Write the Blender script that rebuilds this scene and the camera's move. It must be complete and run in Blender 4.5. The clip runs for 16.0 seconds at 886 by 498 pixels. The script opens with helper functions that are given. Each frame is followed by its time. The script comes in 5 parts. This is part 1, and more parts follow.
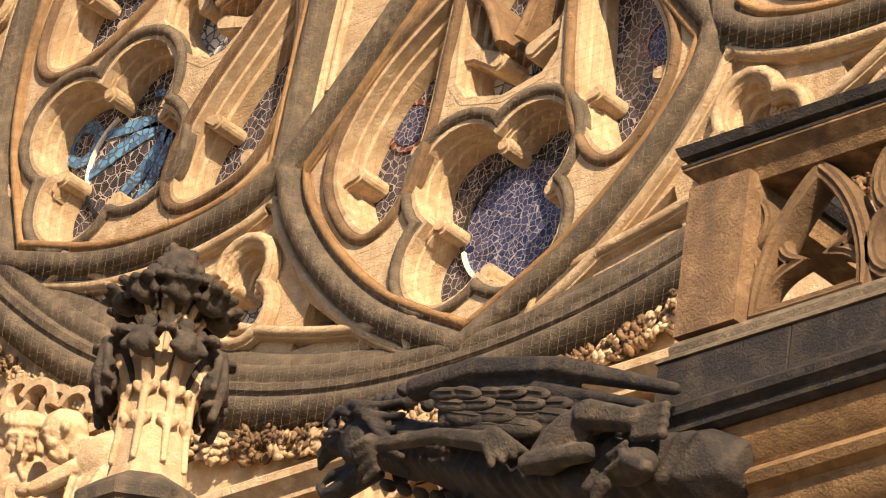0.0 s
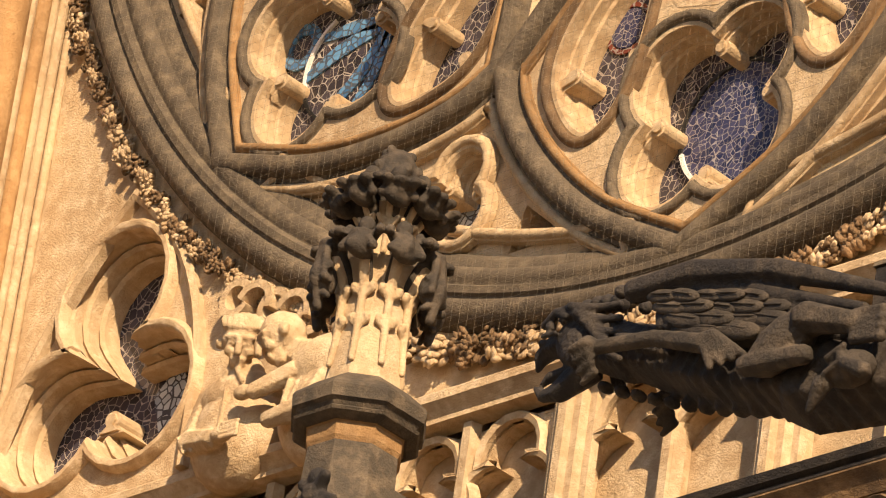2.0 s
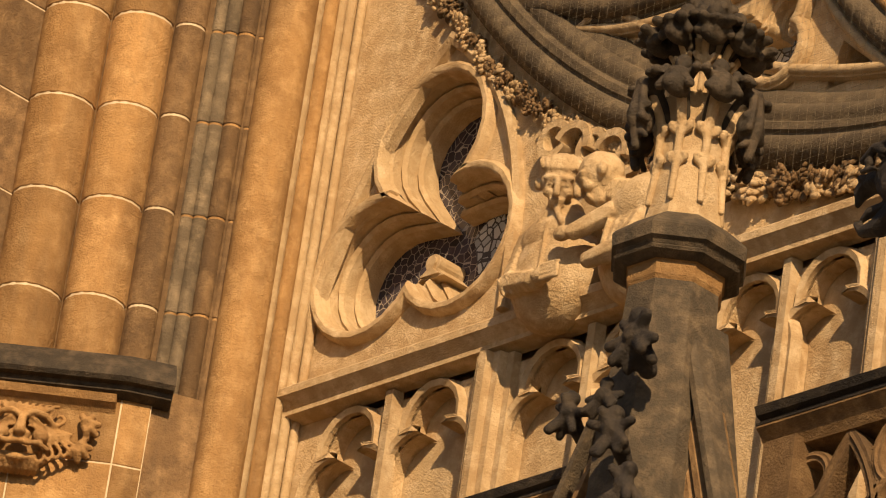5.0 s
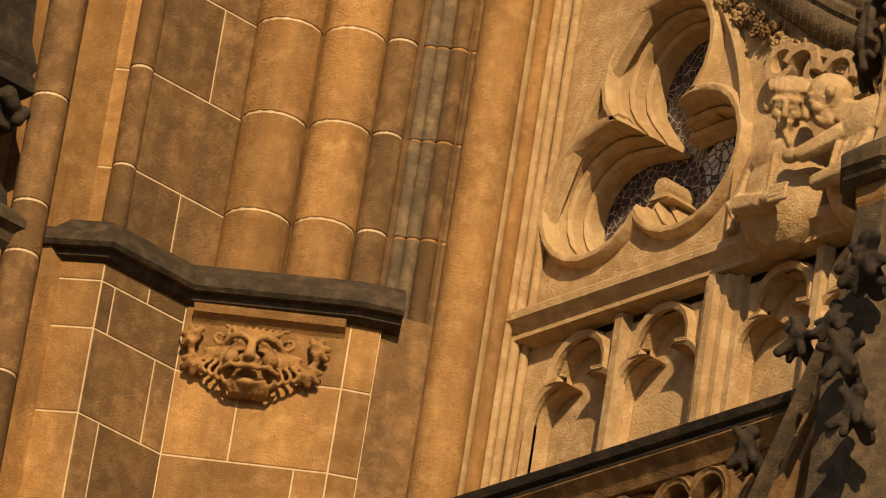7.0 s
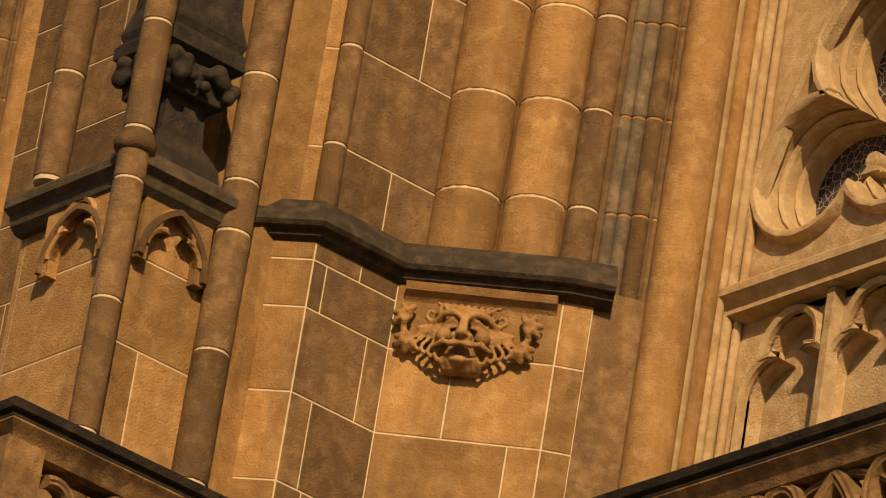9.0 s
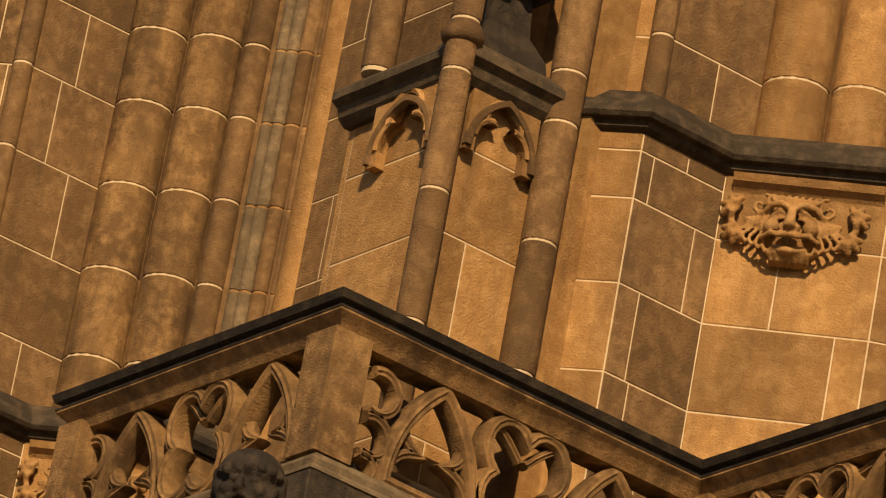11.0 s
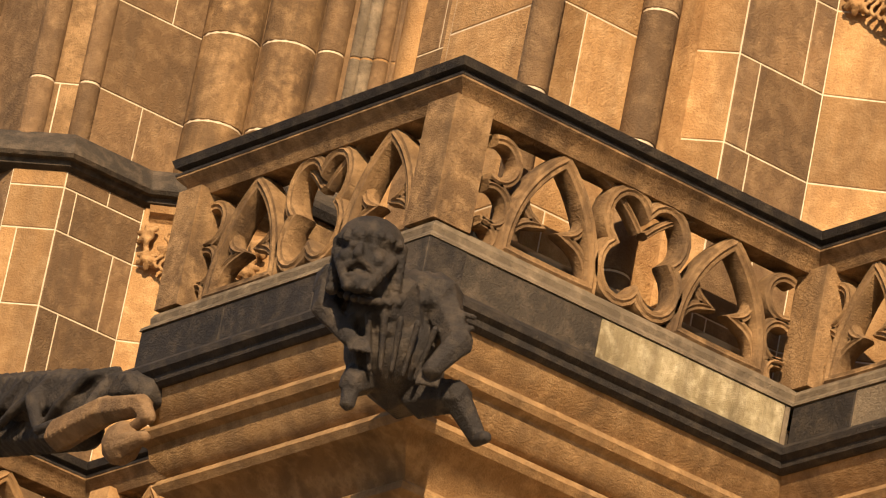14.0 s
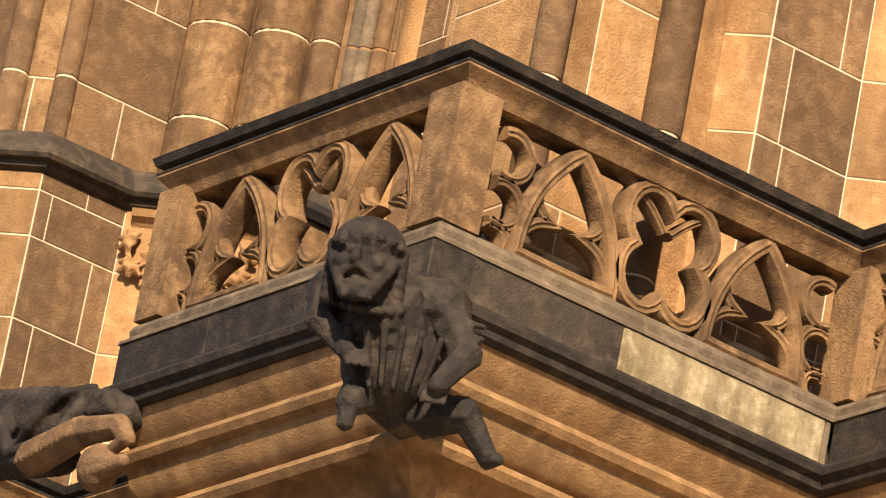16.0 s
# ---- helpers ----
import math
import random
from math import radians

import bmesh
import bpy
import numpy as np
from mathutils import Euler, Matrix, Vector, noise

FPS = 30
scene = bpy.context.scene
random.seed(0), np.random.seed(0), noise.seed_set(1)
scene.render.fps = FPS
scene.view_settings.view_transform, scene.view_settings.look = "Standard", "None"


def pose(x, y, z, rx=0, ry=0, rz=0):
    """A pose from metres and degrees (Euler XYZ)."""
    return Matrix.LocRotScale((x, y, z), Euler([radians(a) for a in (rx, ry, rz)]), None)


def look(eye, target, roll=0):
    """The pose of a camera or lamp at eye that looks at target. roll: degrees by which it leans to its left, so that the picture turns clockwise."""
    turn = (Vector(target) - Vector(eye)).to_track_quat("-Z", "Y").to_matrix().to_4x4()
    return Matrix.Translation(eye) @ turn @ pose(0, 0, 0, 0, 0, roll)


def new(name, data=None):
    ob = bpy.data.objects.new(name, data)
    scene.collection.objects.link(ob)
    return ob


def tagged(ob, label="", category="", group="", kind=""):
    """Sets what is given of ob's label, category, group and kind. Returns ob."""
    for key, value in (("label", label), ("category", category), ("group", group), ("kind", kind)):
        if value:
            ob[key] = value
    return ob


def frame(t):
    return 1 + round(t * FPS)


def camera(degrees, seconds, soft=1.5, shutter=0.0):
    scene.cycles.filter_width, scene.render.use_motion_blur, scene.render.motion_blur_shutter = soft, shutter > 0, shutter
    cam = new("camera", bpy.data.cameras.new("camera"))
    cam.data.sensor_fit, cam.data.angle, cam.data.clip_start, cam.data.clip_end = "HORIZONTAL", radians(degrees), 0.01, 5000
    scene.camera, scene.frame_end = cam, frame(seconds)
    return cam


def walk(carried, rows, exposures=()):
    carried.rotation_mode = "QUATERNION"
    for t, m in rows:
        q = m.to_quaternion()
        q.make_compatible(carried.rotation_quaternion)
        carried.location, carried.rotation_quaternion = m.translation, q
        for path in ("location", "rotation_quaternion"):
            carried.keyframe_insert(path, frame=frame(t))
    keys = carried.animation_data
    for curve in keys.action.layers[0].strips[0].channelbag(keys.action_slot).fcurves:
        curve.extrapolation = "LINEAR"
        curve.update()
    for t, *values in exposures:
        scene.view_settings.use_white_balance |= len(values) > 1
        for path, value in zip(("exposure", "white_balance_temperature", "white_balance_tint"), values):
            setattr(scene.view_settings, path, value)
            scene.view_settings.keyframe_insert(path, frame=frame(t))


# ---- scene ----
cam = camera(7.0, 16.0, soft=1.15)
EYE = (0.0, 0.0, 1.7)
TURNS = [
    (0.0, 119.715, -6.585, 41.075), (0.5, 119.824, -6.509, 41.343), (1.0, 119.745, -6.866, 41.572),
    (1.5, 119.212, -7.156, 42.175), (2.0, 118.755, -7.38, 42.615), (2.5, 118.4, -7.522, 43.04),
    (3.0, 118.087, -7.643, 43.444), (3.5, 117.819, -7.795, 43.807), (4.0, 117.571, -7.725, 44.306),
    (4.2, 117.476, -7.616, 44.55), (6.3, 116.535, -8.085, 46.462), (6.5, 116.461, -8.099, 46.654),
    (7.0, 116.284, -8.128, 47.148), (7.5, 116.153, -8.203, 47.6), (8.0, 116.066, -8.278, 47.993),
    (8.5, 115.997, -8.453, 48.326), (9.0, 115.85, -8.408, 48.891), (9.5, 115.611, -8.471, 49.589),
    (10.0, 115.347, -8.708, 50.297), (10.2, 115.238, -8.87, 50.534), (12.3, 113.784, -10.067, 51.995),
    (12.5, 113.634, -10.132, 51.918), (13.0, 113.259, -10.327, 51.823), (13.5, 112.954, -10.496, 51.777),
    (14.0, 112.672, -10.354, 51.946), (14.5, 112.431, -10.276, 52.162), (15.0, 112.274, -10.315, 52.3),
    (15.5, 112.37, -10.054, 52.204),
]
rows = [(t, pose(*EYE, rx, ry, rz)) for t, rx, ry, rz in TURNS]
rows.append((15.62, pose(-0.03, 0.02, 1.71, 112.39, -10.045, 52.20)))
rows.append((16.0, pose(-2.744, 1.829, 3.033, 112.688, -9.972, 52.147)))
walk(cam, rows, exposures=[(0.0, 1.2, 5550, 10), (2.0, 0.97, 5850, 10), (4.2, 0.5, 6500, 10), (6.5, 0.0, 7300, 10), (10.0, -0.15, 7500, 10), (12.5, 0.3, 6600, 10), (14.5, 0.85, 5900, 10), (16.0, 0.95, 5500, 10)])

# ---- light ----
world = bpy.data.worlds.new("sky")
scene.world = world
world.use_nodes = True
SUN_AZ, SUN_EL = radians(-36.0), radians(31.0)   # azimuth of the sun from the +x axis, towards -y
sky = world.node_tree.nodes.new("ShaderNodeTexSky")
sky.sky_type = "NISHITA"
sky.sun_disc = False
sky.sun_elevation = SUN_EL
sky.sun_rotation = radians(90.0) - SUN_AZ
back = world.node_tree.nodes["Background"]
world.node_tree.links.new(sky.outputs[0], back.inputs[0])
back.inputs[1].default_value = 0.054
sun_data = bpy.data.lights.new("sun", "SUN")
sun_data.energy, sun_data.angle, sun_data.color = 4.95, radians(0.5), (1.0, 0.70, 0.40)
sun = new("sun", sun_data)
to_sun = Vector((math.cos(SUN_EL) * math.cos(SUN_AZ), math.cos(SUN_EL) * math.sin(SUN_AZ), math.sin(SUN_EL)))
sun.matrix_world = look(to_sun * 60, (0, 0, 0))


# ---- materials ----
def stone(name, base, dark, light, grime=0.5, scale=1.0, rough=0.85, bump=0.6, spread=0.25, crust=(0.05, 0.04, 0.032)):
    """Weathered sandstone: tone from stone to stone, clouds, vertical streaks, grain, pits and patches of dark crust."""
    m = bpy.data.materials.new(name)
    m.use_nodes = True
    nt = m.node_tree
    n, l = nt.nodes, nt.links
    bsdf = n["Principled BSDF"]
    bsdf.inputs["Roughness"].default_value = rough
    bsdf.inputs["Specular IOR Level"].default_value = 0.25
    geo = n.new("ShaderNodeNewGeometry")
    info = n.new("ShaderNodeObjectInfo")

    def noise_tex(sc, detail, stretch=(1, 1, 1), rgh=0.6):
        mp = n.new("ShaderNodeMapping")
        mp.inputs["Scale"].default_value = stretch
        l.new(geo.outputs["Position"], mp.inputs["Vector"])
        t = n.new("ShaderNodeTexNoise")
        t.inputs["Scale"].default_value = sc * scale
        t.inputs["Detail"].default_value = detail
        t.inputs["Roughness"].default_value = rgh
        l.new(mp.outputs[0], t.inputs["Vector"])
        return t.outputs["Fac"]

    def ramp(fac, a, b):
        r = n.new("ShaderNodeMapRange")
        r.inputs["From Min"].default_value, r.inputs["From Max"].default_value = a, b
        l.new(fac, r.inputs["Value"])
        return r.outputs[0]

    def mix(fac, a, b, mode="MIX"):
        x = n.new("ShaderNodeMix")
        x.data_type, x.blend_type = "RGBA", mode
        if isinstance(fac, float):
            x.inputs[0].default_value = fac
        else:
            l.new(fac, x.inputs[0])
        for sock, v in ((x.inputs[6], a), (x.inputs[7], b)):
            if isinstance(v, tuple):
                sock.default_value = (*v, 1)
            else:
                l.new(v, sock)
        return x.outputs[2]

    clouds = noise_tex(1.7, 5)
    mid = noise_tex(9, 6)
    fine = noise_tex(70, 4)
    pits = noise_tex(24, 8, rgh=0.75)
    streak = noise_tex(5, 4, (1, 1, 0.12))
    col = mix(ramp(clouds, 0.3, 0.7), dark, base)
    col = mix(ramp(mid, 0.45, 0.75), col, light)
    tone = n.new("ShaderNodeMapRange")
    tone.inputs["To Min"].default_value, tone.inputs["To Max"].default_value = 1 - spread, 1 + spread
    l.new(info.outputs["Random"], tone.inputs["Value"])
    comb = n.new("ShaderNodeCombineColor")
    for i in range(3):
        l.new(tone.outputs[0], comb.inputs[i])
    col = mix(1.0, col, comb.outputs[0], "MULTIPLY")
    g = n.new("ShaderNodeMath")
    g.operation = "MULTIPLY"
    l.new(ramp(streak, 0.45, 0.75), g.inputs[0])
    g.inputs[1].default_value = grime
    col = mix(g.outputs[0], col, crust)
    sp = n.new("ShaderNodeMath")
    sp.operation = "MULTIPLY"
    l.new(ramp(pits, 0.52, 0.66), sp.inputs[0])
    sp.inputs[1].default_value = 0.6
    col = mix(sp.outputs[0], col, dark)
    l.new(col, bsdf.inputs["Base Color"])
    add = n.new("ShaderNodeMath")
    add.operation = "ADD"
    l.new(pits, add.inputs[0])
    l.new(fine, add.inputs[1])
    bp = n.new("ShaderNodeBump")
    bp.inputs["Strength"].default_value = bump
    bp.inputs["Distance"].default_value = 0.02
    l.new(add.outputs[0], bp.inputs["Height"])
    l.new(bp.outputs[0], bsdf.inputs["Normal"])
    return m


PALE = stone("pale_sandstone", (0.56, 0.42, 0.25), (0.38, 0.26, 0.14), (0.66, 0.52, 0.34), 0.2, spread=0.08)
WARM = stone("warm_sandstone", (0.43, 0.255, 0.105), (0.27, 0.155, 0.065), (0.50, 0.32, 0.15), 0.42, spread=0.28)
BROWN = stone("dark_brown_sandstone", (0.22, 0.135, 0.065), (0.13, 0.082, 0.044), (0.30, 0.195, 0.10), 0.5, spread=0.32)
GREY = stone("grey_weathered_sandstone", (0.21, 0.165, 0.11), (0.12, 0.095, 0.065), (0.32, 0.25, 0.165), 0.45, spread=0.15)
BLACK = stone("black_crusted_sandstone", (0.034, 0.029, 0.026), (0.018, 0.016, 0.015), (0.08, 0.063, 0.046), 0.4, spread=0.1, rough=0.7)
STAINED = stone("stained_sandstone", (0.30, 0.185, 0.083), (0.115, 0.07, 0.035), (0.42, 0.27, 0.13), 0.75, spread=0.15, crust=(0.06, 0.042, 0.028))
RIB = stone("dark_rib_sandstone", (0.135, 0.105, 0.07), (0.075, 0.06, 0.044), (0.22, 0.17, 0.11), 0.35, spread=0.1)
CRUST = stone("brown_black_crust", (0.062, 0.05, 0.037), (0.03, 0.026, 0.022), (0.13, 0.10, 0.07), 0.35, spread=0.1, rough=0.75)
SOOT = stone("sooty_brown_sandstone", (0.10, 0.08, 0.056), (0.055, 0.046, 0.036), (0.19, 0.145, 0.095), 0.45, spread=0.12)
LICHEN = stone("lichened_pale_sandstone", (0.44, 0.37, 0.22), (0.22, 0.175, 0.095), (0.58, 0.50, 0.33), 0.75, scale=1.6, spread=0.1, crust=(0.11, 0.085, 0.05))
WORN = stone("worn_brown_sandstone", (0.33, 0.20, 0.085), (0.19, 0.115, 0.052), (0.42, 0.27, 0.125), 0.5, spread=0.15)
MORTAR = stone("pale_mortar", (0.66, 0.56, 0.40), (0.55, 0.45, 0.31), (0.7, 0.61, 0.46), 0.05, spread=0.0, bump=0.2)


def plain(name, col, rough=0.6, metal=0.0):
    m = bpy.data.materials.new(name)
    m.use_nodes = True
    b = m.node_tree.nodes["Principled BSDF"]
    b.inputs["Base Color"].default_value = (*col, 1)
    b.inputs["Roughness"].default_value, b.inputs["Metallic"].default_value = rough, metal
    return m


def leaded(name, c1, c2, lead, cell, width):
    """Old glass seen from outside: dark panes of slightly differing tone and tilt in pale lead cames."""
    m = bpy.data.materials.new(name)
    m.use_nodes = True
    nt = m.node_tree
    n, l = nt.nodes, nt.links
    b = n["Principled BSDF"]
    geo = n.new("ShaderNodeNewGeometry")
    v1 = n.new("ShaderNodeTexVoronoi")
    v1.feature = "DISTANCE_TO_EDGE"
    v2 = n.new("ShaderNodeTexVoronoi")
    for v in (v1, v2):
        v.inputs["Scale"].default_value = 1 / cell
        l.new(geo.outputs["Position"], v.inputs["Vector"])
    r = n.new("ShaderNodeMath")
    r.operation = "LESS_THAN"
    r.inputs[1].default_value = width
    l.new(v1.outputs["Distance"], r.inputs[0])
    sep = n.new("ShaderNodeSeparateColor")
    l.new(v2.outputs["Color"], sep.inputs[0])
    a = n.new("ShaderNodeMix")
    a.data_type = "RGBA"
    a.inputs[6].default_value, a.inputs[7].default_value = (*c1, 1), (*c2, 1)
    l.new(sep.outputs[0], a.inputs[0])
    c = n.new("ShaderNodeMix")
    c.data_type = "RGBA"
    c.inputs[7].default_value = (*lead, 1)
    l.new(r.outputs[0], c.inputs[0])
    l.new(a.outputs[2], c.inputs[6])
    l.new(c.outputs[2], b.inputs["Base Color"])
    ro = n.new("ShaderNodeMapRange")
    ro.inputs["To Min"].default_value, ro.inputs["To Max"].default_value = 0.22, 0.7
    l.new(r.outputs[0], ro.inputs["Value"])
    l.new(ro.outputs[0], b.inputs["Roughness"])
    bp = n.new("ShaderNodeBump")
    bp.inputs["Strength"].default_value, bp.inputs["Distance"].default_value = 0.5, 0.02
    l.new(sep.outputs[1], bp.inputs["Height"])
    l.new(bp.outputs[0], b.inputs["Normal"])
    return m


GLASS = leaded("leaded_dark_glass", (0.02, 0.02, 0.03), (0.07, 0.06, 0.08), (0.34, 0.30, 0.26), 0.055, 0.035)
GLASS_GREY = leaded("leaded_grey_glass", (0.02, 0.018, 0.02), (0.06, 0.05, 0.06), (0.38, 0.33, 0.28), 0.065, 0.035)
GLASS_BLUE = leaded("leaded_blue_glass", (0.05, 0.14, 0.30), (0.16, 0.34, 0.55), (0.05, 0.07, 0.10), 0.05, 0.09)
GLASS_RED = leaded("leaded_red_glass", (0.10, 0.02, 0.02), (0.22, 0.06, 0.03), (0.26, 0.22, 0.2), 0.045, 0.08)
GLASS_NAVY = leaded("leaded_navy_glass", (0.015, 0.02, 0.06), (0.06, 0.06, 0.12), (0.30, 0.27, 0.26), 0.042, 0.035)
# pale base colour puts the sky's reflection into the brighter panes
GLASS_SKY_PALE = leaded("leaded_sky_pale_glass", (0.25, 0.30, 0.36), (0.55, 0.58, 0.60), (0.04, 0.04, 0.05), 0.06, 0.08)
PUTTY = plain("white_putty", (0.75, 0.72, 0.66), 0.6)
IRON = plain("dark_iron", (0.03, 0.03, 0.03), 0.5, 0.6)
WIRE = plain("steel_wire", (0.20, 0.17, 0.12), 0.6, 0.2)


# ---- tools for building ----
def empty(name, label, category, group="", kind="", at=(0, 0, 0)):
    ob = new(name)
    ob.location = at
    ob.empty_display_size = 0.1
    return tagged(ob, label, category, group, kind)


def mesh_of(bm, name, mat, smooth=0.0):
    me = bpy.data.meshes.new(name)
    bmesh.ops.recalc_face_normals(bm, faces=bm.faces)
    if smooth:
        for fc in bm.faces:
            fc.smooth = True
    bm.to_mesh(me)
    bm.free()
    me.materials.append(mat)
    if smooth:
        me.set_sharp_from_angle(angle=radians(smooth))
    return me


def part(name, bm, mat, parent=None, label="", smooth=0.0):
    ob = new(name, mesh_of(bm, name, mat, smooth))
    if parent:
        ob.parent = parent
        ob.matrix_parent_inverse = Matrix.Translation(parent.matrix_basis.translation).inverted()
    return tagged(ob, label)


def put(name, me, parent, m=Matrix()):
    """A piece that shares its mesh with its like."""
    ob = new(name, me)
    ob.parent = parent
    ob.matrix_parent_inverse = Matrix.Translation(parent.matrix_basis.translation).inverted()
    ob.matrix_basis = m
    return ob


def prism(bm, poly, z0, z1, bevel=0.0):
    """An upright prism over a plan polygon."""
    a = [bm.verts.new((x, y, z0)) for x, y in poly]
    b = [bm.verts.new((x, y, z1)) for x, y in poly]
    k = len(poly)
    for i in range(k):
        bm.faces.new((a[i], a[(i + 1) % k], b[(i + 1) % k], b[i]))
    bm.faces.new(a[::-1]), bm.faces.new(b)
    return bm


def box(bm, x0, x1, y0, y1, z0, z1):
    return prism(bm, [(x0, y0), (x1, y0), (x1, y1), (x0, y1)], z0, z1)


def lathe(bm, prof, n=16, at=(0, 0, 0), turn=0.0, squash=None):
    """Turned on the z axis: prof is a list of (radius, height)."""
    rings = []
    for r, z in prof:
        rings.append([bm.verts.new((at[0] + r * math.cos(turn + 2 * math.pi * i / n), at[1] + r * math.sin(turn + 2 * math.pi * i / n), at[2] + z)) for i in range(n)])
    for a, b in zip(rings, rings[1:]):
        for i in range(n):
            bm.faces.new((a[i], a[(i + 1) % n], b[(i + 1) % n], b[i]))
    bm.faces.new(rings[0][::-1]), bm.faces.new(rings[-1])
    return bm


def normals2(pts, closed):
    k = len(pts)
    out = []
    for i in range(k):
        a = pts[(i - 1) % k] if closed or i else pts[i]
        b = pts[i]
        c = pts[(i + 1) % k] if closed or i < k - 1 else pts[i]
        d1, d2 = (Vector(b) - Vector(a)), (Vector(c) - Vector(b))
        d1 = d1.normalized() if d1.length > 1e-9 else d2.normalized()
        d2 = d2.normalized() if d2.length > 1e-9 else d1
        n1, n2 = Vector((d1.y, -d1.x)), Vector((d2.y, -d2.x))
        m = n1 + n2
        m = m.normalized() if m.length > 1e-6 else n1
        out.append(m / max(0.5, m.dot(n1)))
    return out


def sweep(bm, path, prof, closed=False, at=None, cap=True):
    """A moulding: the profile (out, up) carried along a path of the plane. at(x, y, up) gives the place in the world."""
    at = at or (lambda x, y, h: (x, y, h))
    nn = normals2(path, closed)
    rings = [[bm.verts.new(at(p[0] + n.x * o, p[1] + n.y * o, h)) for o, h in prof] for p, n in zip(path, nn)]
    k, q = len(rings), len(prof)
    for i in range(k if closed else k - 1):
        a, b = rings[i], rings[(i + 1) % k]
        for j in range(q):
            bm.faces.new((a[j], a[(j + 1) % q], b[(j + 1) % q], b[j]))
    if cap and not closed:
        bm.faces.new(rings[0][::-1]), bm.faces.new(rings[-1])
    return bm


def arc(cx, cy, r, a0, a1, n=12):
    return [(cx + r * math.cos(radians(a0 + (a1 - a0) * i / n)), cy + r * math.sin(radians(a0 + (a1 - a0) * i / n))) for i in range(n + 1)]


def foil(cx, cy, d, r, angles, grow=0.0, n=10):
    """The closed outline of a foiled opening: lobes of radius r, at distance d from the middle, in the given directions (rising)."""
    return lobes([(cx + d * math.cos(radians(a)), cy + d * math.sin(radians(a))) for a in angles], r + grow, cx, cy, n)


def lobes(cs, r, cx, cy, n=10):
    """The closed outline of circles of radius r round the middle, one after the other."""
    pts, k = [], len(cs)

    def meet(c, e):
        mx, my = (c[0] + e[0]) / 2, (c[1] + e[1]) / 2
        dx, dy = e[0] - c[0], e[1] - c[1]
        q = math.hypot(dx, dy) / 2
        h = math.sqrt(max(r * r - q * q, 0))
        s = [(mx - dy / (2 * q) * h * sg, my + dx / (2 * q) * h * sg) for sg in (1, -1)]
        return max(s, key=lambda p: (p[0] - cx) ** 2 + (p[1] - cy) ** 2)
    for i in range(k):
        c, p0, p1 = cs[i], meet(cs[i - 1], cs[i]), meet(cs[i], cs[(i + 1) % k])
        a0 = math.degrees(math.atan2(p0[1] - c[1], p0[0] - c[0]))
        a1 = math.degrees(math.atan2(p1[1] - c[1], p1[0] - c[0]))
        while a1 <= a0:
            a1 += 360
        pts += arc(c[0], c[1], r, a0, a1, n)[:-1]
    return pts


def ogive(cx, base, w, rise, n=10):
    """A pointed arch, open at the foot, from left to right: half width w, springing at base."""
    rad = (w * w + rise * rise) / (2 * w)
    a = math.degrees(math.asin(min(1, rise / rad)))
    left = arc(cx - w + rad, base, rad, 180, 180 - a, n)
    right = arc(cx + w - rad, base, rad, a, 0, n)
    return left + right[1:]


def plate(bm, outer, holes, at, y0, y1):
    """A slab with holes between the depths y0 (front) and y1."""
    loops = [outer, *holes]
    for y in (y0, y1):
        edges = []
        for lp in loops:
            vs = [bm.verts.new(at(p[0], p[1], y)) for p in lp]
            edges += [bm.edges.new((vs[i], vs[(i + 1) % len(vs)])) for i in range(len(vs))]
        bmesh.ops.triangle_fill(bm, use_beauty=True, use_dissolve=False, edges=edges)
    for lp in loops:
        a = [bm.verts.new(at(p[0], p[1], y0)) for p in lp]
        b = [bm.verts.new(at(p[0], p[1], y1)) for p in lp]
        for i in range(len(lp)):
            bm.faces.new((a[i], a[(i + 1) % len(lp)], b[(i + 1) % len(lp)], b[i]))
    bmesh.ops.remove_doubles(bm, verts=bm.verts, dist=1e-5)
    return bm


def ball(bm, c, r, squash=(1, 1, 1), m=None, sub=2):
    geo = bmesh.ops.create_icosphere(bm, subdivisions=sub, radius=1.0)
    mm = Matrix.Translation(c) @ (m or Matrix()) @ Matrix.Diagonal((r * squash[0], r * squash[1], r * squash[2], 1))
    bmesh.ops.transform(bm, matrix=mm, verts=geo["verts"])


def limb(bm, a, b, ra, rb, steps=None):
    """A rounded limb from a to b, as overlapping balls."""
    a, b = Vector(a), Vector(b)
    k = steps or max(2, int((b - a).length / (0.5 * min(ra, rb))) + 1)
    for i in range(k + 1):
        t = i / k
        ball(bm, a.lerp(b, t), ra + (rb - ra) * t, sub=1)


def carved(name, bm, mat, parent=None, voxel=0.02, label="", smooth=80):
    """Overlapping forms fused into one carved skin."""
    ob = part(name, bm, mat, parent, label, smooth)
    md = ob.modifiers.new("fuse", "REMESH")
    md.mode, md.voxel_size, md.use_smooth_shade = "VOXEL", voxel, True
    return ob


# ---- the front of the bay: wall, rose, course, blind arcade ----
YW = 25.0                      # plane of the wall round the rose
RC = (-24.5, 26.44)            # middle of the rose
RR = 5.80


def on_wall(x, z, y):
    return (x, y, z)


def circle(cx, cz, r, n=96):
    return [(cx + r * math.cos(2 * math.pi * i / n), cz + r * math.sin(2 * math.pi * i / n)) for i in range(n)]


TREF = dict(cx=-29.22, cy=21.42, d=0.48, r=0.355, angles=[-38, 88, 217])

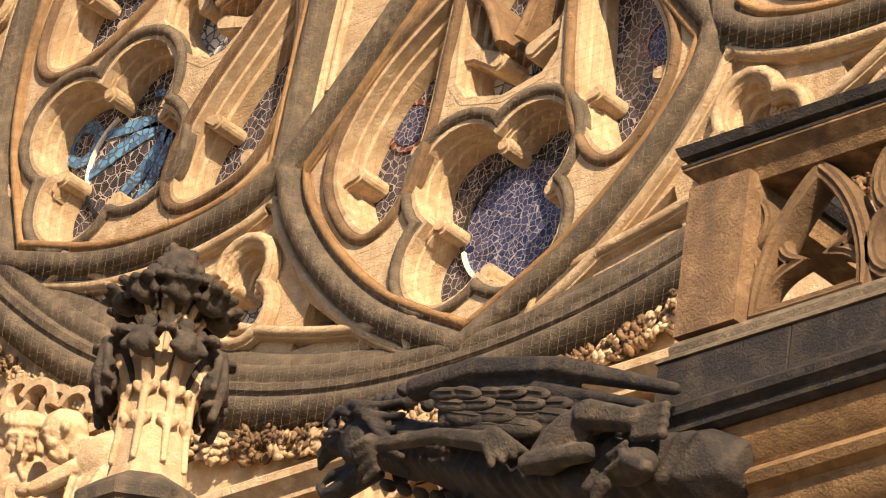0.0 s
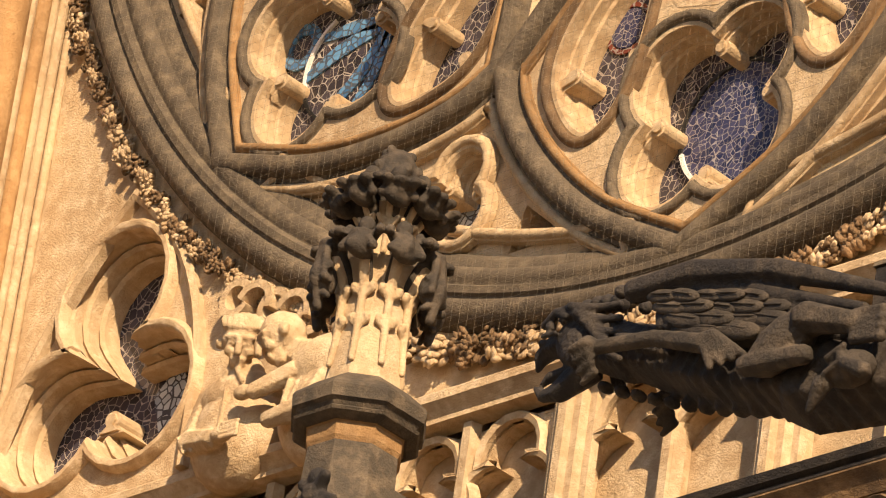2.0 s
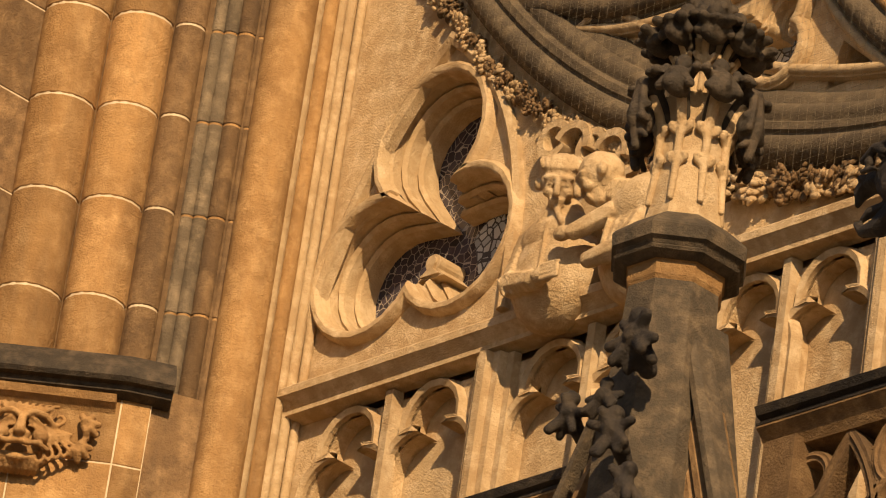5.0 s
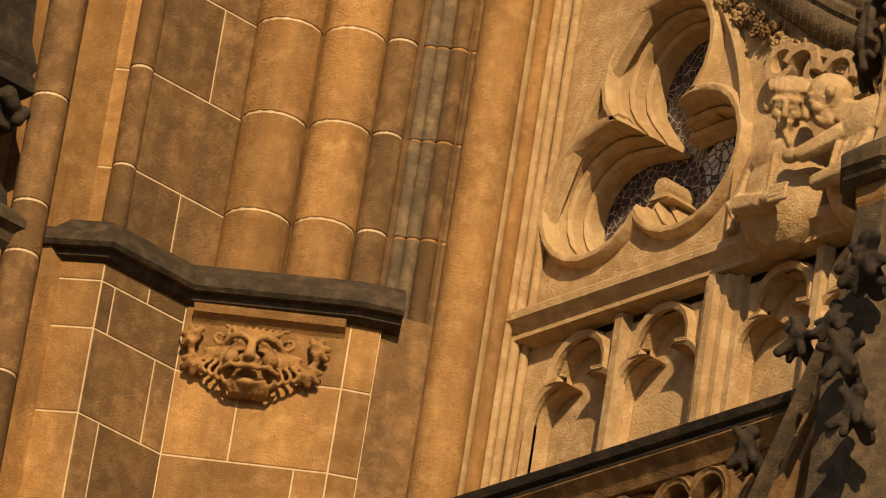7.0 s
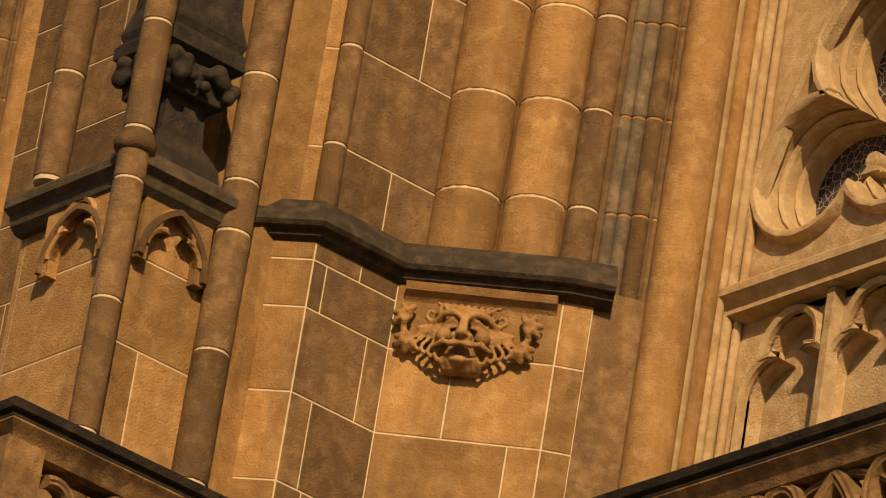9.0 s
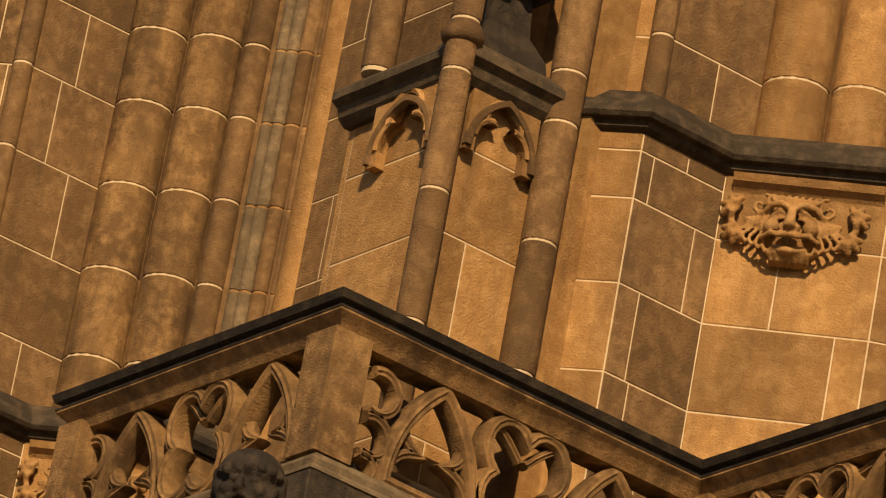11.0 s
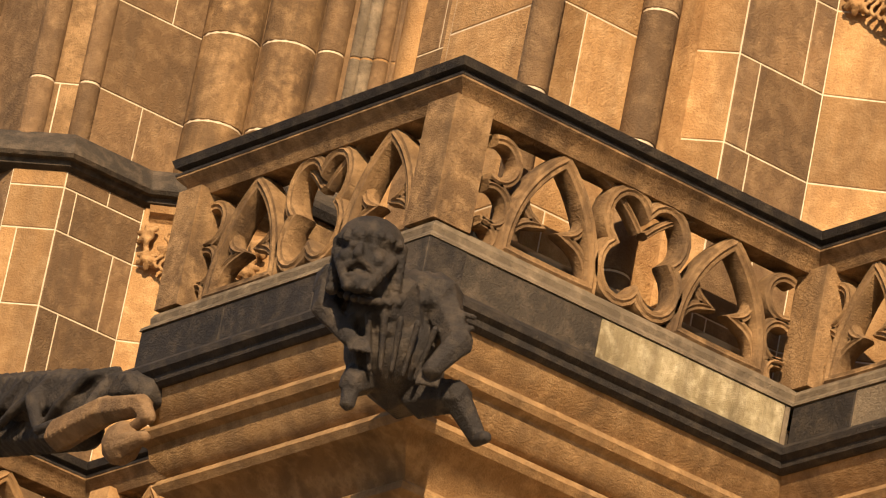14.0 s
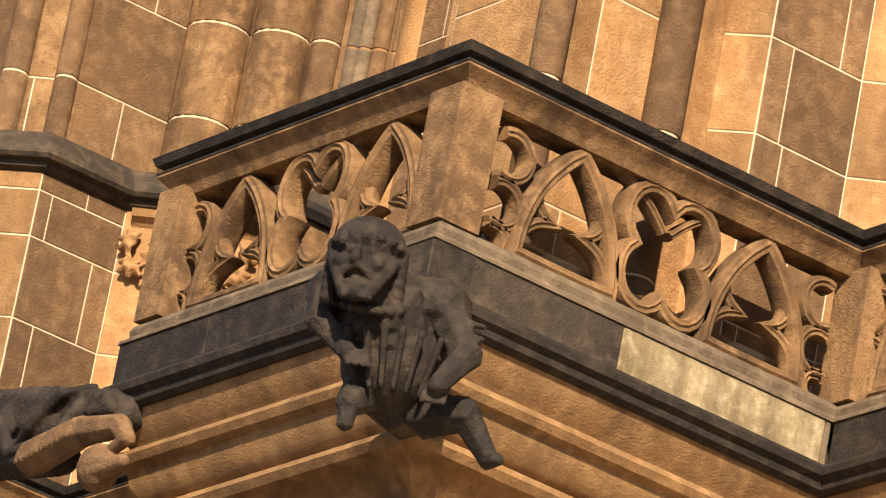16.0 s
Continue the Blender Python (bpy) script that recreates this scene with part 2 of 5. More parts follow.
bm = bmesh.new()
plate(bm, [(-30.6, 20.3), (-17.2, 20.3), (-17.2, 33.0), (-30.6, 33.0)],
      [circle(*RC, RR), foil(grow=0.09, **TREF)], on_wall, YW, YW + 0.36)
tagged(part("wall_rose", bm, PALE), "pale golden sandstone wall round the rose window", "wall", kind="structure")
bm = bmesh.new()
box(bm, -40, -14, YW + 1.3, YW + 1.6, 12, 34)
tagged(part("wall_nave_inside", bm, BLACK), "dark wall deep behind the window glass", "wall", kind="structure")

# ---- course and arcade below it ----
bm = bmesh.new()
sweep(bm, [(-30.1, YW), (-17.2, YW)], [(0, 20.50), (0.08, 20.44), (0.17, 20.38), (0.19, 20.36), (0.19, 20.31), (0.15, 20.28), (0.12, 20.24), (0.12, 20.21), (0, 20.19)])
tagged(part("trim_course", bm, PALE, smooth=30), "moulded sandstone string course below the rose", "string course", kind="structure")


def trefoil_arch(c, foot, spring, w):
    """The outline of a blind arch with a three-lobed head, standing on its foot."""
    r = w * 0.62
    head = []
    for cx, cz, a0, a1 in ((c - w + r, spring, 180, 80), (c, spring + w * 0.78, 188, -8), (c + w - r, spring, 100, 0)):
        head += arc(cx, cz, r, a0, a1, 9)
    return [(c - w, foot)] + head + [(c + w, foot)]


ARCHES = [-29.57, -28.86, -27.86, -27.22, -26.30, -25.68, -24.78, -24.1, -23.2, -22.5]
PIERS = [-28.36, -26.76, -25.2, -23.65]
bm = bmesh.new()
plate(bm, [(-30.2, 17.0), (-17.2, 17.0), (-17.2, 20.3), (-30.2, 20.3)], [trefoil_arch(c, 17.3, 19.66, 0.345) for c in ARCHES], on_wall, YW, YW + 0.13)
arcade = tagged(part("wall_arcade", bm, PALE), "pale sandstone wall with blind three-lobed arches", "wall", kind="structure")
for c in ARCHES:
    bm = bmesh.new()
    sweep(bm, trefoil_arch(c, 17.3, 19.66, 0.345), [(0.0, YW + 0.02), (-0.0, YW - 0.035), (-0.035, YW - 0.05), (-0.05, YW - 0.02), (-0.06, YW + 0.02)], at=on_wall)
    part("arch_moulding", bm, PALE, arcade, smooth=40)
for c in PIERS:
    bm = bmesh.new()
    prism(bm, [(c - 0.17, YW), (c - 0.15, YW - 0.05), (c - 0.09, YW - 0.05), (c - 0.08, YW - 0.11), (c - 0.03, YW - 0.11), (c - 0.02, YW - 0.15),
               (c + 0.04, YW - 0.15), (c + 0.05, YW - 0.1), (c + 0.1, YW - 0.1), (c + 0.12, YW - 0.05), (c + 0.17, YW - 0.05), (c + 0.18, YW)], 17.0, 20.19)
    part("mullion", bm, PALE, arcade)
for c in (-29.215, -27.54, -26.0, -24.44):
    bm = bmesh.new()
    prism(bm, [(c - 0.05, YW), (c - 0.03, YW - 0.07), (c + 0.03, YW - 0.07), (c + 0.05, YW)], 17.0, 20.19)
    part("slim_mullion", bm, PALE, arcade)
bm = bmesh.new()
box(bm, -30.2, -17.2, YW + 0.134, YW + 0.9, 17.0, 20.3)
tagged(part("wall_arcade_back", bm, PALE), "pale sandstone field of the blind arches", "wall", kind="structure")

def bow(a, b, h, n=10):
    """A curve from a to b that swells by h to its right."""
    a, b = Vector(a), Vector(b)
    d = b - a
    nrm = Vector((d.y, -d.x)).normalized()
    return [tuple(a.lerp(b, i / n) + nrm * h * 4 * (i / n) * (1 - i / n)) for i in range(n + 1)]


def ccw(pts):
    area = sum(a[0] * b[1] - b[0] * a[1] for a, b in zip(pts, pts[1:] + pts[:1]))
    return pts if area > 0 else pts[::-1]


def shrink(pts, k):
    """A closed outline, drawn in by k."""
    return [(p[0] - n.x * k, p[1] - n.y * k) for p, n in zip(pts, normals2(pts, True))]


def knob(root, tip, w, at, y0, y1):
    """A thick cusp that ends in a rounded knob, cut through to the glass."""
    r, t = Vector(root), Vector(tip)
    d = (t - r).normalized()
    n = Vector((-d.y, d.x))
    pts = [r + n * 1.9 * w, r + d * (t - r).length * 0.45 + n * 0.75 * w]
    pts += [t + d * w * (math.cos(a) - 0.6) + n * w * math.sin(a) for a in [radians(110 - 22 * i) for i in range(11)]]
    pts += [r + d * (t - r).length * 0.45 - n * 0.75 * w, r - n * 1.9 * w]
    bm = bmesh.new()
    outline = ccw([tuple(p) for p in pts])
    plate(bm, outline, [], at, y0 + 0.02, y1)
    plate(bm, shrink(outline, 0.018), [], at, y0, y0 + 0.02)
    return bm


# ---- trefoil window in the spandrel ----
window = empty("trefoil_window", "three-lobed stone window with leaded panes", "window", at=(-29.27, YW, 21.4))
tref_line = foil(grow=0.075, n=16, **TREF)
bm = bmesh.new()
sweep(bm, tref_line, [(0.02, YW + 0.004), (0.0, YW + 0.008), (-0.012, YW + 0.03), (-0.010, YW + 0.10), (-0.03, YW + 0.085), (-0.05, YW + 0.11), (-0.052, YW + 0.20), (-0.07, YW + 0.185), (-0.09, YW + 0.21), (-0.095, YW + 0.335), (0.02, YW + 0.335)], closed=True, at=on_wall)
part("reveal", bm, PALE, window, "pale stepped stone reveal", smooth=28)
bm = bmesh.new()
sweep(bm, tref_line, [(0.0, YW + 0.03), (0.0, YW - 0.055), (0.02, YW - 0.075), (0.05, YW - 0.075), (0.07, YW - 0.05), (0.075, YW + 0.03)], closed=True, at=on_wall)
part("outer_moulding", bm, PALE, window, "weathered roll moulding", smooth=45)
for a in (25.0, 152.5, 269.5):
    ca, sa = math.cos(radians(a)), math.sin(radians(a))
    part("cusp", knob((TREF["cx"] + 0.40 * ca, TREF["cy"] + 0.40 * sa), (TREF["cx"] + 0.26 * ca, TREF["cy"] + 0.26 * sa), 0.06, on_wall, YW + 0.10, YW + 0.335), PALE, window)
bm = bmesh.new()
hood = bow((-30.2, 20.52), (-29.17, 22.62), -0.2, 14) + bow((-29.17, 22.62), (-28.36, 21.3), -0.16, 10)[1:] + [(-28.34, 20.52)]
sweep(bm, hood, [(0.0, YW + 0.02), (0.0, YW - 0.05), (0.035, YW - 0.07), (0.07, YW - 0.05), (0.08, YW + 0.02)], at=on_wall)
part("hood_moulding", bm, PALE, window, smooth=45)
bm = bmesh.new()
plate(bm, foil(grow=0.05, **TREF), [], on_wall, YW + 0.34, YW + 0.355)
part("pane", bm, GLASS, window, "dark leaded glass")
# sky reflection laid on as a paler pane
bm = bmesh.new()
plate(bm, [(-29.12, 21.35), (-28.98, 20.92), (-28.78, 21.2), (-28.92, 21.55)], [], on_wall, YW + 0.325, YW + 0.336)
part("bright_pane", bm, GLASS_SKY_PALE, window, "glass with a sky reflection put into its pale colour")

# ---- rose window ----
rose = empty("rose_window", "gothic stone rose window with leaded stained glass", "rose window", at=(RC[0], YW, RC[1]))
YG = YW + 0.29                 # depth of the glass
bm = bmesh.new()
sweep(bm, circle(*RC, 5.30, 160), [(0.56, YW + 0.05), (0.55, YW - 0.06), (0.52, YW - 0.12), (0.48, YW - 0.15), (0.43, YW - 0.155), (0.395, YW - 0.13), (0.385, YW - 0.105), (0.37, YW - 0.105), (0.355, YW - 0.125), (0.31, YW - 0.125), (0.295, YW - 0.10), (0.285, YW - 0.075), (0.27, YW - 0.075), (0.25, YW - 0.09), (0.20, YW - 0.085), (0.165, YW - 0.055), (0.155, YW - 0.02),
      (0.1, YW - 0.01), (0.06, YW + 0.02), (0.02, YW + 0.1), (0.0, YW + 0.42), (0.56, YW + 0.42)], closed=True, at=on_wall)
part("ring", bm, RIB, rose, "dark weathered moulded ring", smooth=45)
bm = bmesh.new()
plate(bm, circle(*RC, 5.36, 64), [circle(*RC, 0.3, 12)], on_wall, YG, YG + 0.08)
part("glass", bm, GLASS, rose, "dark leaded stained glass")


def petal_at(th):
    """Local axes of a petal: u along the ring, v outwards."""
    v = Vector((math.cos(radians(th)), math.sin(radians(th))))
    u = Vector((-v.y, v.x))
    return lambda a, b, y: (RC[0] + u.x * a + v.x * b, y, RC[1] + u.y * a + v.y * b)


def flow(pts, n=6):
    """A smooth open curve through a few points."""
    p = [Vector(q) for q in pts]
    p = [2 * p[0] - p[1]] + p + [2 * p[-1] - p[-2]]
    out = []
    for a, b, c, d in zip(p, p[1:], p[2:], p[3:]):
        for i in range(n):
            t = i / n
            out.append(tuple(0.5 * (2 * b + (c - a) * t + (2 * a - 5 * b + 4 * c - d) * t * t + (3 * b - a - 3 * c + d) * t ** 3)))
    return out + [tuple(pts[-1])]


LOW_SIDE = flow([(1.60, 3.92), (1.50, 4.25), (1.20, 4.68), (0.72, 5.12), (0.0, 5.52)])
HIGH_SIDE = flow([(0.28, 2.30), (0.62, 2.72), (1.04, 3.25), (1.60, 3.92)])


def petal_outline():
    right = HIGH_SIDE[:-1] + LOW_SIDE
    return ccw(right + [(-x, y) for x, y in right[::-1][1:]])


def lens_outline(s):
    """The leaning light of a petal, pointed above and round below, on the side s."""
    pts = flow([(0.50, 3.02), (0.96, 3.40), (1.21, 3.78), (1.25, 4.10), (1.10, 4.40), (0.93, 4.53), (0.76, 4.46), (0.62, 4.22), (0.54, 3.9), (0.50, 3.5), (0.46, 3.1)])
    return ccw([(x * s, y) for x, y in pts])


def quat_outline(turn, k=0.0):
    c = [(0.375 * math.cos(radians(a + turn)), 4.58 + 0.375 * math.sin(radians(a + turn))) for a in (45, 135, 225, 315)]
    return lobes(c, 0.345 + k, 0.0, 4.58, 14)


def centre_outline():
    return ccw(flow([(0.40, 3.70), (0.41, 3.3), (0.36, 3.02), (0.0, 2.62), (-0.36, 3.02), (-0.41, 3.3), (-0.40, 3.70)], 4) + [(-0.30, 3.83), (0.0, 3.90), (0.30, 3.83)])


BAR = lambda w, f, b: [(-w, f + 1.5 * w), (-0.97 * w, f + 0.95 * w), (-0.72 * w, f + 0.85 * w), (-0.66 * w, f + 0.4 * w), (-0.42 * w, f + 0.1 * w), (0.0, f), (0.42 * w, f + 0.1 * w), (0.66 * w, f + 0.4 * w), (0.72 * w, f + 0.85 * w), (0.97 * w, f + 0.95 * w), (w, f + 1.5 * w), (w, b), (-w, b)]
REVEAL = [(0.03, YW + 0.0), (-0.012, YW + 0.005), (-0.024, YW + 0.03), (-0.020, YW + 0.085), (-0.034, YW + 0.092), (-0.044, YW + 0.098), (-0.046, YW + 0.165), (-0.056, YW + 0.172), (-0.064, YW + 0.178), (-0.066, YG - 0.003), (0.03, YG - 0.003)]


def light(outline, at, roll, nm, bead=True):
    """The splayed and stepped reveal of a light, with a dark bead on its front edge."""
    bm = bmesh.new()
    sweep(bm, outline, REVEAL, closed=True, at=at)
    part(nm + "_reveal", bm, PALE, rose, smooth=28)
    if bead:
        bm = bmesh.new()
        sweep(bm, shrink(outline, -0.035), BAR(0.040, YW - 0.035, YW + 0.05), closed=True, at=at)
        part(nm + "_rib", bm, roll, rose, smooth=50)


def petal(th, glass, turn):
    at = petal_at(th)
    lens = [lens_outline(-1), lens_outline(1)]
    quat = quat_outline(turn)
    bm = bmesh.new()
    plate(bm, petal_outline(), [shrink(quat, 0.03), shrink(lens[0], 0.03), shrink(lens[1], 0.03), shrink(centre_outline(), 0.02)], at, YW + 0.003, YG - 0.004)
    part("petal_field", bm, PALE, rose)
    bm = bmesh.new()
    sweep(bm, petal_outline(), BAR(0.098, YW - 0.10, YW + 0.2), closed=True, at=at)
    part("petal_rib", bm, RIB, rose, "dark weathered stone rib", smooth=50)
    bm = bmesh.new()
    sweep(bm, shrink(petal_outline(), 0.125), BAR(0.034, YW - 0.045, YW + 0.05), closed=True, at=at)
    part("petal_roll", bm, WARM, rose, smooth=50)
    light(quat, at, RIB, "quatrefoil")
    for ln in lens:
        light(ln, at, BROWN, "lens")
    light(centre_outline(), at, BROWN, "centre_light", False)
    for a in (0, 90, 180, 270):
        ca, sa = math.cos(radians(a + turn)), math.sin(radians(a + turn))
        part("cusp", knob((0.50 * ca, 4.58 + 0.50 * sa), (0.375 * ca, 4.58 + 0.375 * sa), 0.052, at, YW + 0.06, YG - 0.006), PALE, rose)
    for s in (-1, 1):
        part("cusp", knob((1.30 * s, 4.12), (1.10 * s, 4.03), 0.055, at, YW + 0.05, YG - 0.006), PALE, rose)
        part("cusp", knob((0.54 * s, 4.08), (0.70 * s, 4.02), 0.05, at, YW + 0.05, YG - 0.006), PALE, rose)
        part("cusp", knob((0.45 * s, 3.42), (0.10 * s, 3.60), 0.06, at, YW + 0.05, YG - 0.006), PALE, rose)
        bm = bmesh.new()
        sweep(bm, flow([(0.46 * s, 3.02), (0.22 * s, 3.20), (0.07 * s, 3.52)], 8), BAR(0.036, YW - 0.03, YG - 0.01), at=at)
        part("centre_bar", bm, BROWN, rose, smooth=50)
    bm = bmesh.new()
    sweep(bm, circle(0.0, 4.57, 0.405, 44), [(-0.012, YG - 0.035), (0.012, YG - 0.035), (0.012, YG - 0.001), (-0.012, YG - 0.001)], closed=True, at=at)
    part("medallion_rim", bm, IRON, rose, "thin dark rim of the round glass medallion")
    for a0, a1 in ((95, 165), (335, 350)):
        bm = bmesh.new()
        sweep(bm, arc(0.0, 4.57, 0.395, a0 + turn, a1 + turn, 14), [(-0.012, YG - 0.04), (0.012, YG - 0.04), (0.012, YG - 0.002), (-0.012, YG - 0.002)], at=at)
        part("putty_line", bm, PUTTY, rose, "white putty along the medallion")
    bm = bmesh.new()
    plate(bm, circle(0.0, 4.57, 0.393, 36), [], at, YG - 0.02, YG - 0.004)
    part("medallion", bm, glass, rose, "round leaded glass medallion")
    if glass is GLASS_GREY:
        for x, y, sw, w in ((-0.37, 4.60, -0.03, 0.045), (-0.27, 4.86, -0.04, 0.055), (0.10, 4.93, 0.05, 0.05), (0.28, 4.80, 0.06, 0.04)):
            bm = bmesh.new()
            mid = flow([(0.06, 4.22), ((0.06 + x) / 2 + sw, (4.22 + y) / 2), (x, y)], 8)
            nn = normals2(mid, False)
            wd = [w * (0.35 + 0.65 * math.sin(math.pi * min(1, 0.15 + 0.75 * i / (len(mid) - 1)))) for i in range(len(mid))]
            plate(bm, ccw([(p[0] + n.x * k, p[1] + n.y * k) for p, n, k in zip(mid, nn, wd)] + [(p[0] - n.x * k, p[1] - n.y * k) for p, n, k in list(zip(mid, nn, wd))[::-1]]), [], at, YG - 0.034, YG - 0.021)
            part("blue_pane", bm, GLASS_BLUE, rose, "streaked light blue glass")
        bm = bmesh.new()
        plate(bm, circle(-0.52, 4.74, 0.16, 24), [circle(-0.52, 4.74, 0.085, 24)], at, YG - 0.02, YG - 0.004)
        part("blue_pane", bm, GLASS_BLUE, rose, "streaked light blue glass")
        bm = bmesh.new()
        plate(bm, ccw(arc(0, 4.57, 0.47, 235, 285, 8) + arc(0, 4.57, 0.41, 285, 235, 8)), [], at, YG - 0.02, YG - 0.004)
        part("blue_pane", bm, GLASS_BLUE, rose, "streaked light blue glass")
    # left centre pane: sky reflection given by its pale colour
    for s, gl in ((-1, GLASS_SKY_PALE), (1, GLASS_GREY)):
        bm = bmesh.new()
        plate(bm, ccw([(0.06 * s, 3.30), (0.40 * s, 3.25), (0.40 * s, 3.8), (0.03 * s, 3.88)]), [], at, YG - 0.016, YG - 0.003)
        part("centre_pane", bm, gl, rose, "leaded glass with a sky reflection put into its pale colour" if s < 0 else "")
        bm = bmesh.new()
        plate(bm, circle(0.96 * s, 3.66, 0.17, 24), [circle(0.96 * s, 3.66, 0.14, 24)], at, YG - 0.016, YG - 0.003)
        part("red_pane", bm, GLASS_RED, rose, "band of red leaded glass")
        bm = bmesh.new()
        plate(bm, circle(0.96 * s, 3.66, 0.13, 24), [], at, YG - 0.016, YG - 0.003)
        part("lens_medallion", bm, GLASS_NAVY, rose, "small round leaded medallion")


def beside(pts):
    """Points of a petal's side, seen from the middle line between it and its neighbour."""
    k = radians(22.5)
    return [(y * math.sin(k) - x * math.cos(k), x * math.sin(k) + y * math.cos(k)) for x, y in pts]


def spandrel(th):
    """The stone between two petals: a pierced triangle by the ring and a moulded field further in."""
    at = petal_at(th)
    side = beside(LOW_SIDE)[2:-2]
    rim = [(math.sin(q) * 5.36, math.cos(q) * 5.36) for q in [radians(a) for a in range(18, -19, -2)]]
    outline = ccw(side + rim + [(-x, y) for x, y in side[::-1]])
    tri = [ccw([(0.60 * s, 4.98), (1.02 * s, 5.11), (0.62 * s, 5.29)]) for s in (-1, 1)]
    tref = foil(0, 5.04, 0.165, 0.175, [30, 150, 270])
    bm = bmesh.new()
    plate(bm, outline, [foil(0, 5.04, 0.165, 0.155, [30, 150, 270]), *tri], at, YW + 0.06, YG - 0.004)
    part("spandrel_field", bm, PALE, rose)
    light(tref, at, PALE, "trefoil")
    bm = bmesh.new()
    sweep(bm, shrink(outline, 0.13), BAR(0.042, YW - 0.03, YW + 0.2), closed=True, at=at)
    part("spandrel_roll", bm, PALE, rose, "pale stone roll", smooth=50)
    for a in (90, 210, 330):
        ca, sa = math.cos(radians(a)), math.sin(radians(a))
        part("cusp", knob((0.2 * ca, 5.04 + 0.2 * sa), (0.12 * ca, 5.04 + 0.12 * sa), 0.04, at, YW + 0.05, YG - 0.006), PALE, rose)
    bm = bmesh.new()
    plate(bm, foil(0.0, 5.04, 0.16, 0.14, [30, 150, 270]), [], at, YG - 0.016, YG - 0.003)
    part("spandrel_pane", bm, GLASS_SKY_PALE, rose, "pale blue-white leaded glass")
    side = beside(HIGH_SIDE)
    field = ccw(side + [(-x, y) for x, y in side[::-1]])
    bm = bmesh.new()
    plate(bm, field, [], at, YW + 0.06, YG - 0.004)
    part("inner_field", bm, PALE, rose)
    for k, f in ((0.14, 0.0), (0.24, 0.03)):
        bm = bmesh.new()
        line = [(-x + k * 0.5, y - k * 0.45) for x, y in side[4:-1]] if side[0][0] < 0 else [(x - k * 0.5, y - k * 0.45) for x, y in side[4:-1]]
        line = [p for p in line if p[0] > 0.02]
        for s in (-1, 1):
            sweep(bm, [(x * s, y) for x, y in line], BAR(0.035, YW + f, YW + 0.1), at=at)
        part("inner_roll", bm, PALE, rose, smooth=50)


for th, gl, turn in ((-180.65, GLASS, 0), (-135.65, GLASS_GREY, 30), (-90.65, GLASS_NAVY, 0), (-45.65, GLASS, 0), (-0.65, GLASS, 0), (134.35, GLASS, 0)):
    petal(th, gl, turn)
for th in (-158.15, -113.15, -68.15, -23.15):
    spandrel(th)

# band of carved leaves outside the ring
rng = random.Random(4)
clumps = []
for q in range(4):
    bm = bmesh.new()
    for i in range(9):
        a = rng.uniform(0, 6.28)
        rr = rng.uniform(0.03, 0.12)
        c = Vector((rr * math.cos(a), -rng.uniform(0.02, 0.09), rr * math.sin(a) * 0.9))
        turn = pose(0, 0, 0, rng.uniform(-40, 40), rng.uniform(0, 360), rng.uniform(-40, 40))
        for k in range(3):
            ball(bm, c + turn.to_3x3() @ Vector((0.035 * (k - 1), 0.012 * (k % 2), 0.01 * (k % 2))), 0.038, (0.75, 0.5, 1.35), turn, 1)
        if i % 3 == 0:
            ball(bm, c + Vector((0, -0.03, 0)), 0.022, sub=1)
    clumps.append(mesh_of(bm, "leaf_carving", (PALE, BROWN)[q % 2], 80))
for i in range(118):
    a = radians(-162 + 108 * i / 117)
    r = 6.02 + rng.uniform(-0.02, 0.02)
    k = 0.60 if i < 52 else 0.85
    put("leaf_carving", clumps[rng.randrange(4)], rose, pose(RC[0] + (r - 0.05 * (k < 1)) * math.cos(a), YW - 0.03, RC[1] + (r - 0.05 * (k < 1)) * math.sin(a), 0, rng.uniform(0, 360), 0) @ Matrix.Diagonal((k, k, k, 1)))
# ---- jamb of shafts and the pier below it (both bays) ----
BEDS = [20.22, 20.66, 21.32, 21.96, 22.59, 23.15, 23.65, 24.1, 24.6, 25.1, 25.6, 26.1]
LOW = [20.0, 19.86, 19.55, 19.0, 18.43, 17.9, 17.35, 16.8, 16.25, 15.7]
drum_store = {}


def drum(r, h, mat):
    key = (r, round(h, 3), mat.name)
    if key not in drum_store:
        bm = bmesh.new()
        g, e = 0.005, 0.008
        lathe(bm, [(r - e, g), (r, g + e), (r, h - g - e), (r - e, h - g)], 18)
        drum_store[key] = mesh_of(bm, "drum", mat, 40)
    return drum_store[key]


def shaft(name, parent, x, y, r, mat, z0=None, beds=BEDS, joint=MORTAR):
    bm = bmesh.new()
    zs = [z for z in beds if z0 is None or z >= z0]
    lathe(bm, [(r - 0.006, zs[0] - 0.02), (r - 0.006, zs[-1])], 16, (x, y, 0))
    core = part(name, bm, joint, parent, "round sandstone shaft with pale mortar joints", smooth=40)
    for a, b in zip(zs, zs[1:]):
        ob = new("drum", drum(r, b - a, mat))
        ob.parent = core
        ob.matrix_basis = pose(x, y, a)
        ob.matrix_parent_inverse = Matrix()
    return core


